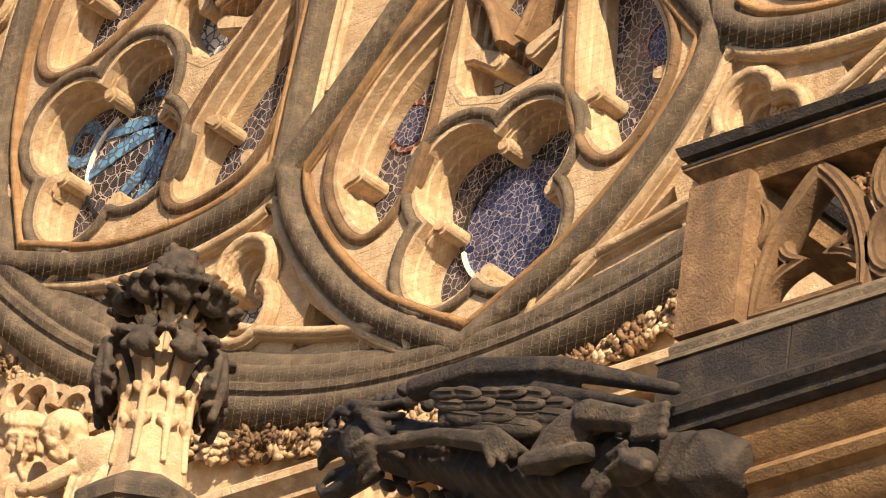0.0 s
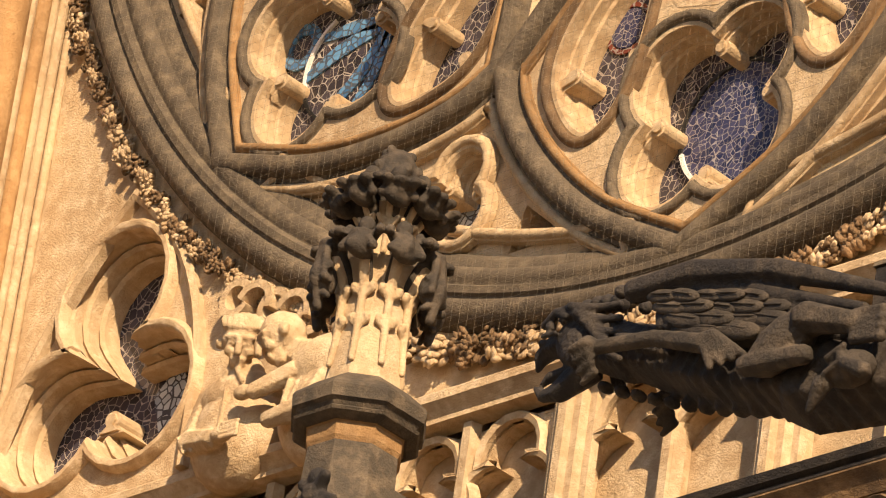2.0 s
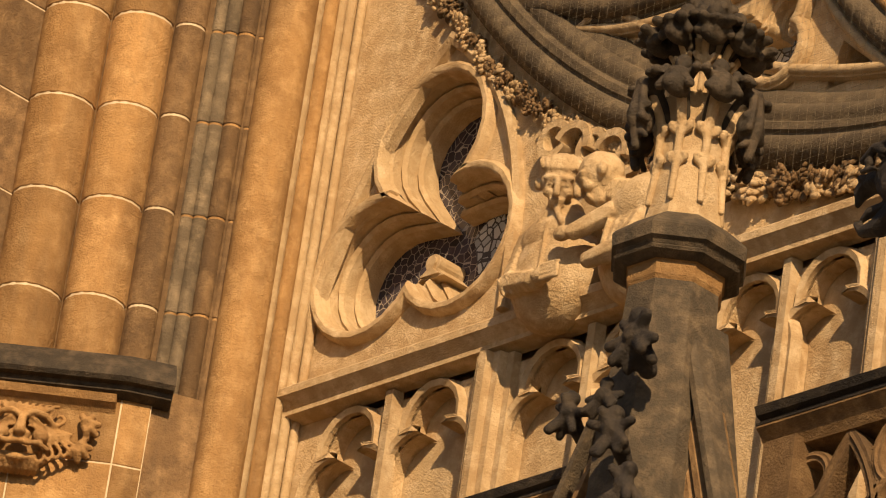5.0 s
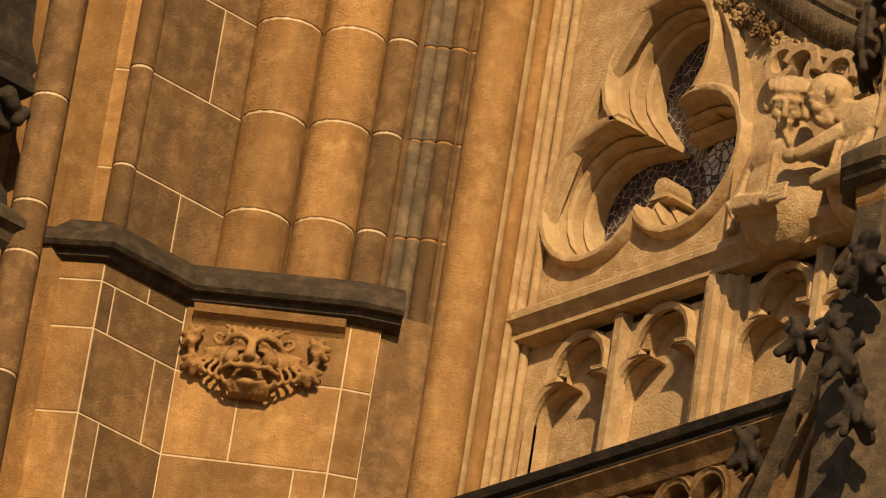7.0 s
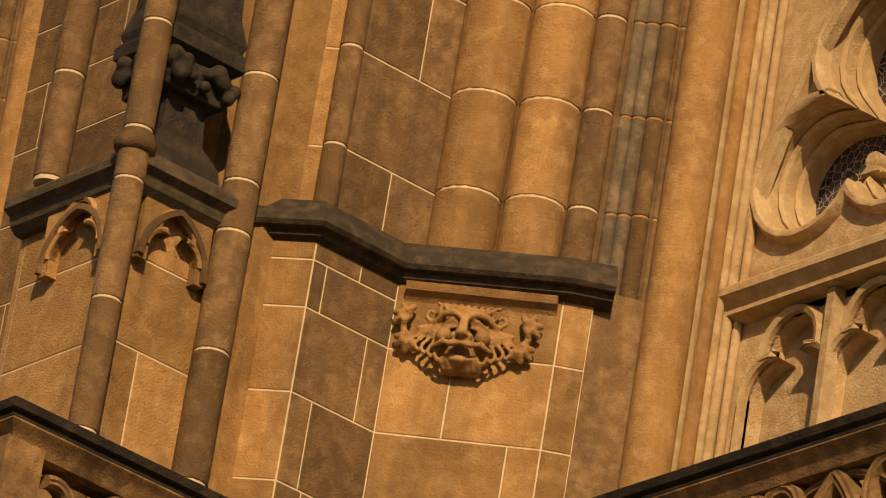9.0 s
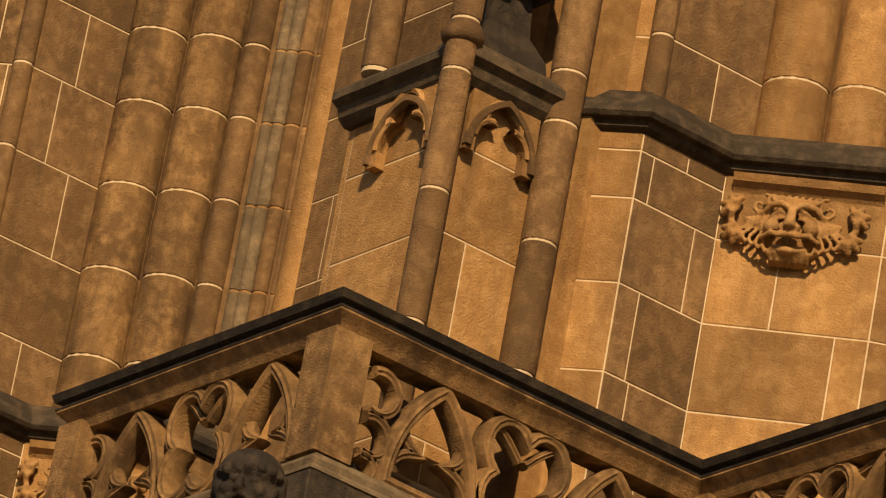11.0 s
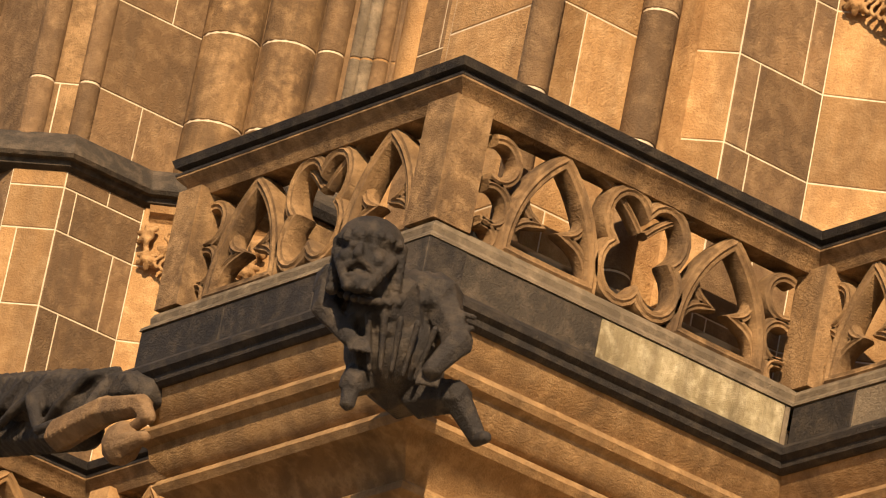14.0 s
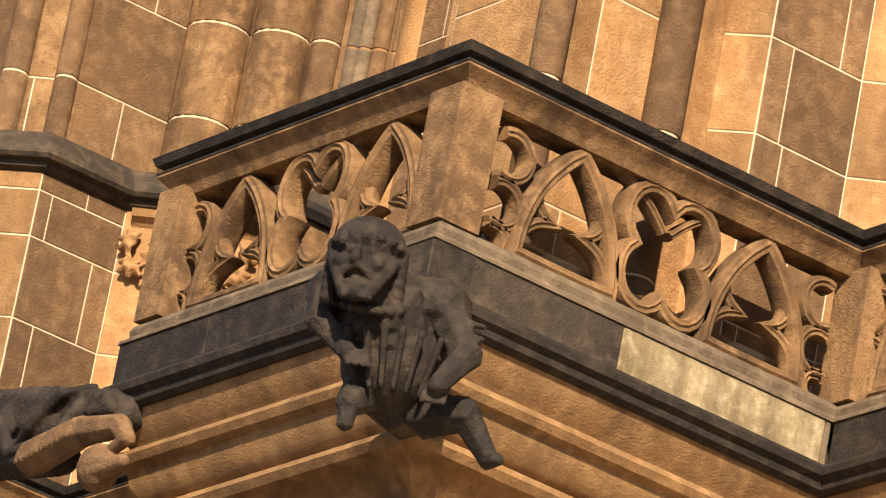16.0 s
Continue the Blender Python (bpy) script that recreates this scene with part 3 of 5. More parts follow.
def block(name, parent, p, q, z0, z1, mat, depth=0.05, proud=0.006, g=0.005):
    """A squared stone in the face from p to q (right-hand side outwards)."""
    p, q = Vector(p), Vector(q)
    d = (q - p).normalized()
    n = Vector((d.y, -d.x))
    a, b = p + d * g, q - d * g
    bm = bmesh.new()
    e = 0.006
    loops = []
    for off, s in ((-depth, 0), (proud - e * 0.7, 0), (proud, e)):
        loops.append([bm.verts.new((*(w + n * off), z)) for w, z in ((a + d * s, z0 + g + s), (b - d * s, z0 + g + s), (b - d * s, z1 - g - s), (a + d * s, z1 - g - s))])
    for l1, l2 in zip(loops, loops[1:]):
        for i in range(4):
            bm.faces.new((l1[i], l1[(i + 1) % 4], l2[(i + 1) % 4], l2[i]))
    bm.faces.new(loops[-1]), bm.faces.new(loops[0][::-1])
    return part(name, bm, mat, parent)


def ashlar(parent, p, q, beds, mat, cuts=(), seed=0, alt=None):
    """Courses of squared stones; cuts gives, course by course, where the upright joints stand (0 to 1)."""
    p, q = Vector(p), Vector(q)
    beds = sorted(beds)
    rg = random.Random(seed)
    d = (q - p).normalized()
    n = Vector((d.y, -d.x))
    bm = bmesh.new()
    prism(bm, [tuple(w) for w in (p + n * 0.001, q + n * 0.001, q - n * 0.04, p - n * 0.04)], beds[0], beds[-1])
    part("mortar_bed", bm, MORTAR, parent, "pale mortar")
    for i, (a, b) in enumerate(zip(beds, beds[1:])):
        c = [0.0, *(cuts[i % len(cuts)] if cuts else ()), 1.0]
        for s, t in zip(c, c[1:]):
            block("block", parent, p.lerp(q, s), p.lerp(q, t), a, b, alt if alt and rg.random() < 0.3 else mat)


def cluster(dx, dy, words, tone):
    P = lambda *pts: [(x + dx, y + dy) for x, y in pts]
    bm = bmesh.new()
    prism(bm, P((-31.44, 22.40), (-31.14, 22.67), (-31.14, 23.42), (-30.13, 24.44), (-30.13, 26.2), (-32.4, 26.2), (-32.4, 22.40)), 20.1, 33)
    jamb = tagged(part("wall_jamb", bm, BROWN), "splayed jamb of sandstone shafts " + words, "wall", kind="structure")
    ashlar(jamb, *P((-31.44, 22.40), (-31.14, 22.67)), BEDS, tone, [(0.35,), (), (), (0.6,)], 1)
    # side face in darker brown blocks than the splayed face
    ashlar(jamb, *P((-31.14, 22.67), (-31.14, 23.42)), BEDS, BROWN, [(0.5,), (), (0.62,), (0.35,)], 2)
    s = lambda t, o=0.0: (-31.1 + t + (o - 0.15) * 0.707 + dx, 23.3 + t - (o - 0.15) * 0.707 + dy)
    for nm, (x, y), r, mat in (("shaft", (-31.42 + dx, 22.40 + dy), 0.09, BROWN), ("shaft", (-31.18 + dx, 22.63 + dy), 0.075, BROWN),
                               ("shaft", s(-0.05), 0.09, BROWN), ("shaft", s(0.165, 0.02), 0.208, tone), ("shaft", s(0.45, 0.01), 0.192, tone), ("shaft", s(0.655, 0.02), 0.098, BROWN)):
        shaft(nm, jamb, x, y, r, mat)
    # thin mouldings that run down past the cornice
    thin = [(15.5 + 0.55 * i) for i in range(9)] + BEDS[1:]
    for t, r, mat in ((0.775, 0.045, GREY), (0.83, 0.05, GREY), (0.90, 0.06, BROWN), (0.965, 0.028, BROWN)):
        x, y = s(t, 0.015)
        shaft("slender_shaft", jamb, x, y, r, mat, beds=thin, joint=WARM)
    for x, y, r, mat in ((-30.10, 24.46, 0.15, WARM), (-30.12, 24.66, 0.045, PALE), (-30.10, 24.75, 0.05, WARM), (-30.11, 24.84, 0.035, PALE), (-30.10, 24.91, 0.035, PALE), (-30.07, 24.97, 0.03, PALE)):
        x, y = x + dx, y + dy
        bm = bmesh.new()
        lathe(bm, [(r, 14), (r, 33)], 18, (x, y, 0))
        part("roll_moulding", bm, mat, jamb, smooth=60)
    bm = bmesh.new()
    prism(bm, P((-31.40, 22.32), (-31.10, 22.56), (-31.10, 23.2), (-30.4, 23.90), (-30.13, 24.44), (-30.13, 26.2), (-32.4, 26.2), (-32.4, 22.32)), 14, 20.1)
    pier = tagged(part("wall_pier", bm, BROWN), "sandstone pier of large squared blocks " + words, "wall", kind="structure")
    ashlar(pier, *P((-31.40, 22.32), (-31.10, 22.56)), LOW, WARM, [(), (), (0.3,), ()], 3)
    # the pier's side face, darker brown than its neighbours
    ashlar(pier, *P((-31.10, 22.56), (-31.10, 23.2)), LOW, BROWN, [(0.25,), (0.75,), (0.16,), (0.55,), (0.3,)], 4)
    ashlar(pier, *P((-31.10, 23.2), (-30.4, 23.90)), [z for z in LOW if z != 19.86], WARM, [(), (0.8,), (0.4,), ()], 5)
    ashlar(pier, *P((-30.4, 23.90), (-30.3, 24.05)), [z for z in LOW if z != 19.86], WARM, (), 6)
    bm = bmesh.new()
    sweep(bm, P((-31.6, 22.16), (-31.40, 22.32), (-31.10, 22.56), (-31.10, 23.2), (-30.36, 23.90), (-30.22, 24.12)),
          [(-0.1, 20.27), (0.0, 20.25), (0.06, 20.18), (0.115, 20.105), (0.125, 20.06), (0.105, 20.035), (0.06, 20.03), (0.05, 19.995), (0.0, 19.97), (-0.1, 19.97)])
    tagged(part("trim_cornice", bm, CRUST, smooth=30), "blackened weathered cornice on the pier", "cornice", kind="structure")
    bm = bmesh.new()
    sweep(bm, P((-31.06, 23.24), (-30.42, 23.88)), [(0.0, 19.97), (0.09, 19.965), (0.07, 19.92), (0.03, 19.90), (0.0, 19.86)])
    tagged(part("trim_hollow", bm, WARM, smooth=30), "hollow sandstone moulding under the cornice", "trim", kind="structure")
    # carved lion mask
    mask = empty("carved_mask", "carved sandstone lion mask with leafy mane", "carving", "carved masks", at=(-30.78 + dx, 23.5 + dy, 19.6))
    base = Matrix.Translation((-30.78 + dx, 23.52 + dy, 19.64)) @ pose(0, 0, 0, 0, 0, 45)
    W = lambda x, d, z: base @ Vector((x, -1.5 * d, z))
    M3 = base.to_3x3().to_4x4()

    def strand(bm, pts, r0, r1):
        for i in range(len(pts) - 1):
            k = (len(pts) - 1)
            limb(bm, W(*pts[i]), W(*pts[i + 1]), r0 + (r1 - r0) * i / k, r0 + (r1 - r0) * (i + 1) / k)

    bm = bmesh.new()
    ball(bm, W(0, 0.0, -0.02), 0.2, (1.05, 0.72, 0.98), M3, 3)
    ball(bm, W(0, 0.10, 0.095), 0.055, (1.2, 0.8, 0.7), M3)
    strand(bm, [(0, 0.125, 0.07), (0, 0.15, 0.01), (0, 0.172, -0.055)], 0.026, 0.042)
    strand(bm, [(-0.09, 0.085, -0.165), (0, 0.10, -0.18), (0.09, 0.085, -0.165)], 0.028, 0.028)
    for sx in (-1, 1):
        ball(bm, W(0.042 * sx, 0.15, -0.066), 0.027)
        ball(bm, W(0.078 * sx, 0.108, 0.026), 0.027)
        strand(bm, [(0.04 * sx, 0.118, 0.04), (0.08 * sx, 0.132, 0.052), (0.125 * sx, 0.105, 0.032)], 0.011, 0.010)
        strand(bm, [(0.04 * sx, 0.115, 0.015), (0.08 * sx, 0.124, 0.002), (0.125 * sx, 0.103, 0.018)], 0.010, 0.010)
        strand(bm, [(0.02 * sx, 0.135, 0.07), (0.07 * sx, 0.14, 0.092), (0.13 * sx, 0.12, 0.088), (0.18 * sx, 0.09, 0.05)], 0.024, 0.020)
        ball(bm, W(0.115 * sx, 0.105, -0.04), 0.05)
        strand(bm, [(0.0, 0.15, -0.105), (0.06 * sx, 0.15, -0.118), (0.11 * sx, 0.135, -0.10), (0.17 * sx, 0.1, -0.115)], 0.024, 0.016)
        # brow curl and ear scroll
        for cx, cz, r in ((0.205, 0.10, 0.062), (0.165, 0.015, 0.034)):
            strand(bm, [((cx + r * (1 - 0.1 * q) * math.cos(0.8 * q + 2.4)) * sx, 0.085, cz + r * (1 - 0.1 * q) * math.sin(0.8 * q + 2.4)) for q in range(9)], 0.017, 0.012)
        # wavy locks of the mane
        for i in range(5):
            x0, x1 = 0.175 + 0.022 * i, 0.13 + 0.05 * i
            strand(bm, [((x0 + (x1 - x0) * q / 6 + 0.02 * math.sin(q * 1.5 + 0.5 * i)) * sx, 0.085 - 0.008 * i, 0.03 - (0.22 - 0.022 * i) * q / 6) for q in range(7)], 0.016, 0.013)
        # leaves at the corners
        for cx, cz, r, t0 in ((0.36, 0.10, 0.075, 0.3), (0.335, -0.05, 0.07, -0.6)):
            for q in range(5):
                t = t0 + (q - 2) * 0.85
                tx, tz = math.cos(t), math.sin(t)
                strand(bm, [((cx - 0.02) * sx, 0.045, cz), ((cx + 0.5 * r * tx) * sx, 0.065, cz + 0.5 * r * tz), ((cx + r * tx) * sx, 0.04, cz + r * tz)], 0.018, 0.024)
        ball(bm, W(0.26 * sx, -0.03, 0.0), 0.13, (1, 0.3, 1.1), M3)
    for i in range(9):
        x = -0.14 + 0.035 * i
        strand(bm, [(x * 0.8, 0.105, 0.115), (x + 0.012, 0.10, 0.15), (x * 1.2 - 0.006, 0.075, 0.18), (x * 1.3, 0.05, 0.2)], 0.015, 0.014)
    for i in range(7):
        x = -0.12 + 0.04 * i
        strand(bm, [(x, 0.085, -0.19), (x * 0.9 + 0.01, 0.06, -0.225), (x * 0.85, 0.03, -0.24)], 0.018, 0.014)
    carved("face", bm, WARM, mask, 0.0085)


cluster(0, 0, "beside the rose", WARM)
cluster(-7.35, 0.08, "of the side bay", STAINED)
bm = bmesh.new()
box(bm, -38.0, -31.0, 24.45, 26.2, 14, 33)
side = tagged(part("wall_side_bay", bm, BROWN), "brown sandstone wall of the side bay", "wall", kind="structure")
ashlar(side, (-37.4, 24.45), (-35.2, 24.45), BEDS, BROWN, [(0.22, 0.5), (0.3, 0.7), (0.14, 0.6)], 9)
bm = bmesh.new()
box(bm, -48, -39.75, 22.5, 26.2, 8, 33)
far = tagged(part("wall_far_bay", bm, BROWN), "brown sandstone wall beyond the side bay", "wall", kind="structure")
shaft("shaft", far, -39.62, 22.42, 0.13, BROWN)
shaft("shaft", far, -39.95, 22.35, 0.11, BROWN)


# ---- buttress corner with canopied niche ----
bm = bmesh.new()
prism(bm, [(-32.2, 21.25), (-31.16, 21.25), (-31.16, 21.95), (-31.3, 22.4), (-31.3, 24.5), (-32.2, 24.5)], 14, 19.75)
buttress = tagged(part("wall_buttress", bm, WARM), "warm sandstone buttress with panelled sides", "wall", kind="structure")
LB = [16.0, 16.9, 17.55, 18.2, 18.82, 19.38, 19.76]
ashlar(buttress, (-32.15, 21.25), (-31.16, 21.25), LB, WARM, [()], 11)
ashlar(buttress, (-31.16, 21.25), (-31.16, 21.95), LB, WARM, [(), (0.3,), (), (0.34,), ()], 12)
bm = bmesh.new()
prism(bm, [(-32.2, 21.85), (-31.62, 21.85), (-31.62, 22.1), (-31.3, 22.3), (-31.3, 24.5), (-32.2, 24.5)], 19.7, 33)
part("niche_back", bm, WARM, buttress)
bm = bmesh.new()
sweep(bm, [(-32.2, 21.2), (-31.08, 21.2), (-31.08, 21.9)], [(-0.6, 20.06), (0.0, 20.0), (0.1, 19.93), (0.12, 19.90), (0.12, 19.85), (0.07, 19.82), (0.05, 19.76), (0.0, 19.72), (-0.6, 19.72)])
part("ledge", bm, SOOT, buttress, "dark sloping stone ledge", smooth=30)
for x, y, r, z0 in ((-31.03, 21.12, 0.092, 15.5), (-31.05, 21.92, 0.112, 15.5), (-32.02, 21.24, 0.1, 20.0)):
    zs = [z for z in (15.5, 16.4, 17.3, 18.12, 18.95, 19.72, 20.05, 20.75, 21.5, 22.2, 22.9, 23.6, 24.4, 25.2, 26.0) if z >= z0]
    shaft("shaft", buttress, x, y, r, BROWN, beds=zs)
bm = bmesh.new()
lathe(bm, [(0.095, 0), (0.12, 0.02), (0.13, 0.06), (0.11, 0.1), (0.1, 0.13)], 16, (-31.03, 21.12, 19.9))
part("shaft_ring", bm, BROWN, buttress, smooth=50)
for i, (x, y, r) in enumerate(((-31.86, 21.8, 0.05), (-31.74, 21.8, 0.05), (-31.98, 21.8, 0.035))):
    shaft("slender_shaft", buttress, x, y, r, WARM, beds=[20.0, 20.7, 21.4, 22.1, 22.8, 23.6, 25.0])


def panel_head(o, ux, uy, w, z, back):
    """Cusped head of a sunk panel: o is its left foot in plan, (ux, uy) its way."""
    at = lambda a, b, h: (o[0] + ux * a + uy * h, o[1] + uy * a - ux * h, b)
    bm = bmesh.new()
    tref = trefoil_arch(w / 2, z, z + 0.10, w * 0.36)
    plate(bm, [(0, z)] + tref + [(w, z), (w, z + 0.42), (0, z + 0.42)], [], at, 0.075, 0.004)
    part("panel_head", bm, WARM, buttress)
    for ol, wd in ((tref[1:-1], 0.02),):
        bm = bmesh.new()
        sweep(bm, ol, [(0.0, 0.03), (0.0, 0.085), (-wd, 0.095), (-2 * wd, 0.08), (-2 * wd, 0.03)], at=at)
        part("panel_cusp", bm, WARM, buttress, smooth=50)
    bm = bmesh.new()
    sweep(bm, ogive(w / 2, z + 0.02, w * 0.48, 0.36), [(-0.02, 0.06), (-0.015, 0.10), (0.02, 0.10), (0.03, 0.06)], at=at)
    part("panel_arch", bm, BROWN, buttress, smooth=50)


panel_head((-31.85, 21.244), 1, 0, 0.62, 19.34, 0)
panel_head((-31.154, 21.3), 0, 1, 0.5, 19.34, 0)

# console for a statue, in the niche above the ledge
console = empty("statue_console", "dark stone console with carved leaves in the niche", "console", at=(-31.35, 21.55, 20.05))
bm = bmesh.new()
lathe(bm, [(0.36, 20.0), (0.34, 20.1), (0.22, 20.25), (0.20, 20.5)], 4, (-31.36, 21.55, 0), radians(45))
part("pedestal", bm, BLACK, console)
bm = bmesh.new()
lathe(bm, [(0.30, 20.72), (0.40, 20.76), (0.40, 20.84), (0.36, 20.88), (0.38, 20.93), (0.32, 21.1), (0.3, 21.4)], 4, (-31.36, 21.55, 0), radians(45))
part("top_slab", bm, BLACK, console)
bm = bmesh.new()
rg = random.Random(21)
for i in range(30):
    s = rg.uniform(-0.26, 0.26)
    if i % 2:
        ball(bm, (-31.10 + rg.uniform(-0.02, 0.03), 21.55 + s, 20.62 + rg.uniform(-0.07, 0.07)), rg.uniform(0.035, 0.06))
    else:
        ball(bm, (-31.36 + s, 21.29 + rg.uniform(-0.03, 0.02), 20.62 + rg.uniform(-0.07, 0.07)), rg.uniform(0.035, 0.06))
box(bm, -31.58, -31.14, 21.33, 21.77, 20.5, 20.72)
carved("leaf_carving", bm, BLACK, console, 0.014)
bm = bmesh.new()
ball(bm, (-31.33, 21.5, 21.52), 0.2, (0.8, 1.0, 0.7))
limb(bm, (-31.2, 21.35, 21.46), (-31.25, 21.7, 21.5), 0.08, 0.07)
limb(bm, (-31.35, 21.5, 21.5), (-31.35, 21.55, 23.0), 0.22, 0.2)
tagged(carved("statue", bm, BLACK, None, 0.02), "dark weathered stone statue standing in the niche", "statue")

# ---- balconies and galleries ----
ZT = 17.81
COP_LOW = [(-0.012, ZT - 0.112), (-0.012, ZT - 0.125), (-0.04, ZT - 0.15), (-0.06, ZT - 0.165), (-0.08, ZT - 0.20), (-0.10, ZT - 0.235), (-0.28, ZT - 0.235), (-0.3, ZT - 0.112)]
COP = [(0.02, ZT - 0.015), (0.0, ZT - 0.06), (-0.035, ZT - 0.072), (-0.035, ZT - 0.085), (-0.005, ZT - 0.10), (-0.008, ZT - 0.112), (-0.33, ZT - 0.112), (-0.36, ZT - 0.07), (-0.36, ZT - 0.03), (-0.19, ZT + 0.012)]
RAIL = [(-0.30, 16.86), (-0.09, 16.86), (-0.045, 16.83), (-0.03, 16.80), (-0.035, 16.765), (0.0, 16.735), (0.005, 16.715), (-0.30, 16.715)]
PLINTH = [(-0.30, 16.715), (-0.01, 16.715), (-0.01, 16.47), (-0.30, 16.47)]
LEDGE = [(-0.4, 16.47), (0.0, 16.47), (0.05, 16.45), (0.075, 16.42), (0.07, 16.38), (0.035, 16.355), (0.03, 16.32), (0.0, 16.30), (-0.4, 16.30)]
CORBEL = [(-0.4, 16.30), (-0.02, 16.30), (-0.05, 16.22), (-0.11, 16.16), (-0.13, 16.13), (-0.08, 16.11), (-0.055, 16.07), (-0.08, 16.03), (-0.13, 16.01), (-0.15, 15.93), (-0.21, 15.86), (-0.25, 15.84),
          (-0.20, 15.82), (-0.18, 15.78), (-0.21, 15.74), (-0.27, 15.72), (-0.42, 15.56), (-0.44, 15.52), (-0.40, 15.49), (-0.40, 15.45), (-0.45, 15.42), (-0.55, 15.40), (-0.9, 15.40), (-0.9, 16.30)]


def tracery(parent, p, q, units, mat, post_a=0.0, post_b=0.0):
    """Pierced parapet between p and q: pointed arches with cusps, and quatrefoils between them."""
    p, q = Vector(p), Vector(q)
    L = (q - p).length
    d = (q - p) / L
    n = Vector((d.y, -d.x))
    at = lambda a, b, h: (p.x + d.x * a - n.x * h, p.y + d.y * a - n.y * h, b)
    bar = lambda w, f, b: [(-w, f + 0.04), (-w * 0.75, f + 0.012), (-w * 0.3, f + 0.012), (0, f), (w * 0.3, f + 0.012), (w * 0.75, f + 0.012), (w, f + 0.04), (w, b - 0.04), (w * 0.4, b), (-w * 0.4, b), (-w, b - 0.04)]
    z0, z1 = 16.86, 17.59
    for on, a in ((post_a, 0.0), (post_b, L)):
        if on:
            bm = bmesh.new()
            s0, s1 = (a, a + on) if a == 0.0 else (a - on, a)
            sweep(bm, [(s0, 0), (s0, 0.16), (s1, 0.16), (s1, 0)], [(0.0, z0 - 0.01), (0.0, z1 + 0.01), (-0.05, z1 + 0.01), (-0.05, z0 - 0.01)], closed=True, at=lambda x, y, h: at(x, h, y - 0.02))
            part("post", bm, mat, parent)
    w = L / units
    for i in range(units):
        c = (i + 0.5) * w
        bm = bmesh.new()
        hw = w * 0.25
        og = ogive(c, z0 + 0.03, hw, 0.66)
        sweep(bm, og + [(c + hw * 0.5, z0 + 0.025), (c - hw * 0.5, z0 + 0.025)], bar(0.045, 0.0, 0.17), closed=True, at=at)
        part("tracery_arch", bm, mat, parent, smooth=35)
        for sg in (-1, 1):
            bm = bmesh.new()
            k = [(c + sg * hw * 0.95, z0 + 0.06), (c + sg * 0.09, z0 + 0.27), (c + sg * hw * 0.62, z0 + 0.47)]
            sweep(bm, bow(k[0], k[1], sg * 0.06, 8) + bow(k[1], k[2], sg * 0.06, 8)[1:], bar(0.034, 0.03, 0.145), at=at)
            part("tracery_cusp", bm, mat, parent, smooth=35)
    for i in range(units + 1):
        c = i * w
        if i == 0 or i == units:
            s = 1 if i == 0 else -1
            for cx, cz, r in ((c + s * 0.20, z0 + 0.52, 0.125), (c + s * 0.19, z0 + 0.25, 0.12), (c + s * 0.17, z0 + 0.06, 0.08)):
                bm = bmesh.new()
                sweep(bm, arc(cx, cz, r, *((-115, 115) if s > 0 else (65, 295)), 16), bar(0.034, 0.02, 0.16), at=at)
                part("tracery_lobe", bm, mat, parent, smooth=35)
        else:
            bm = bmesh.new()
            sweep(bm, [(x, z0 + 0.375 + (y - z0 - 0.375) * 1.16) for x, y in foil(c, z0 + 0.375, 0.185, 0.155, [45, 135, 225, 315], n=10)], bar(0.04, 0.0, 0.17), closed=True, at=at)
            part("tracery_quatrefoil", bm, mat, parent, smooth=35)
            for s in (-1, 1):
                bm = bmesh.new()
                sweep(bm, arc(c + s * w * 0.5, z0 + 0.0, w * 0.63, 90 + s * 0, 90 + s * 50, 10), bar(0.026, 0.04, 0.14), at=at)
                part("tracery_arc", bm, mat, parent, smooth=35)


def parapet(name, words, path, spans, group, corbel=True, dark=GREY, plinth=BLACK, band=True):
    th = empty(name, words, "balustrade", group, at=(path[0][0], path[0][1], 16.3))
    jobs = [("coping", COP, BLACK, "blackened moulded coping"), ("coping_band", COP_LOW, STAINED, ""), ("rail", RAIL, dark, ""), ("ledge", LEDGE, BLACK, "blackened weathered ledge")]
    if corbel:
        jobs.append(("corbel_moulding", CORBEL, WORN, "warm sandstone corbel mouldings"))
    for nm, prof, mat, lb in jobs:
        bm = bmesh.new()
        sweep(bm, path, prof)
        part(nm, bm, mat, th, lb, smooth=30)
    for p, q, units, mat, cuts, pa, pb in spans:
        p, q = Vector(p), Vector(q)
        d = (q - p).normalized()
        n = Vector((d.y, -d.x))
        tracery(th, p - n * 0.1 + d * (-0.16 if pa == 0.17 else 0.1 if pa else 0.26), q - n * 0.1 - d * (0.1 if pb else -0.12), units, mat, pa, pb)
        for (s, m), (t, _) in zip(cuts, cuts[1:]):
            block("plinth_stone", th, p.lerp(q, s) - n * 0.012, p.lerp(q, t) - n * 0.012, 16.47, 16.715, m, depth=0.25, g=0.002)
    return th


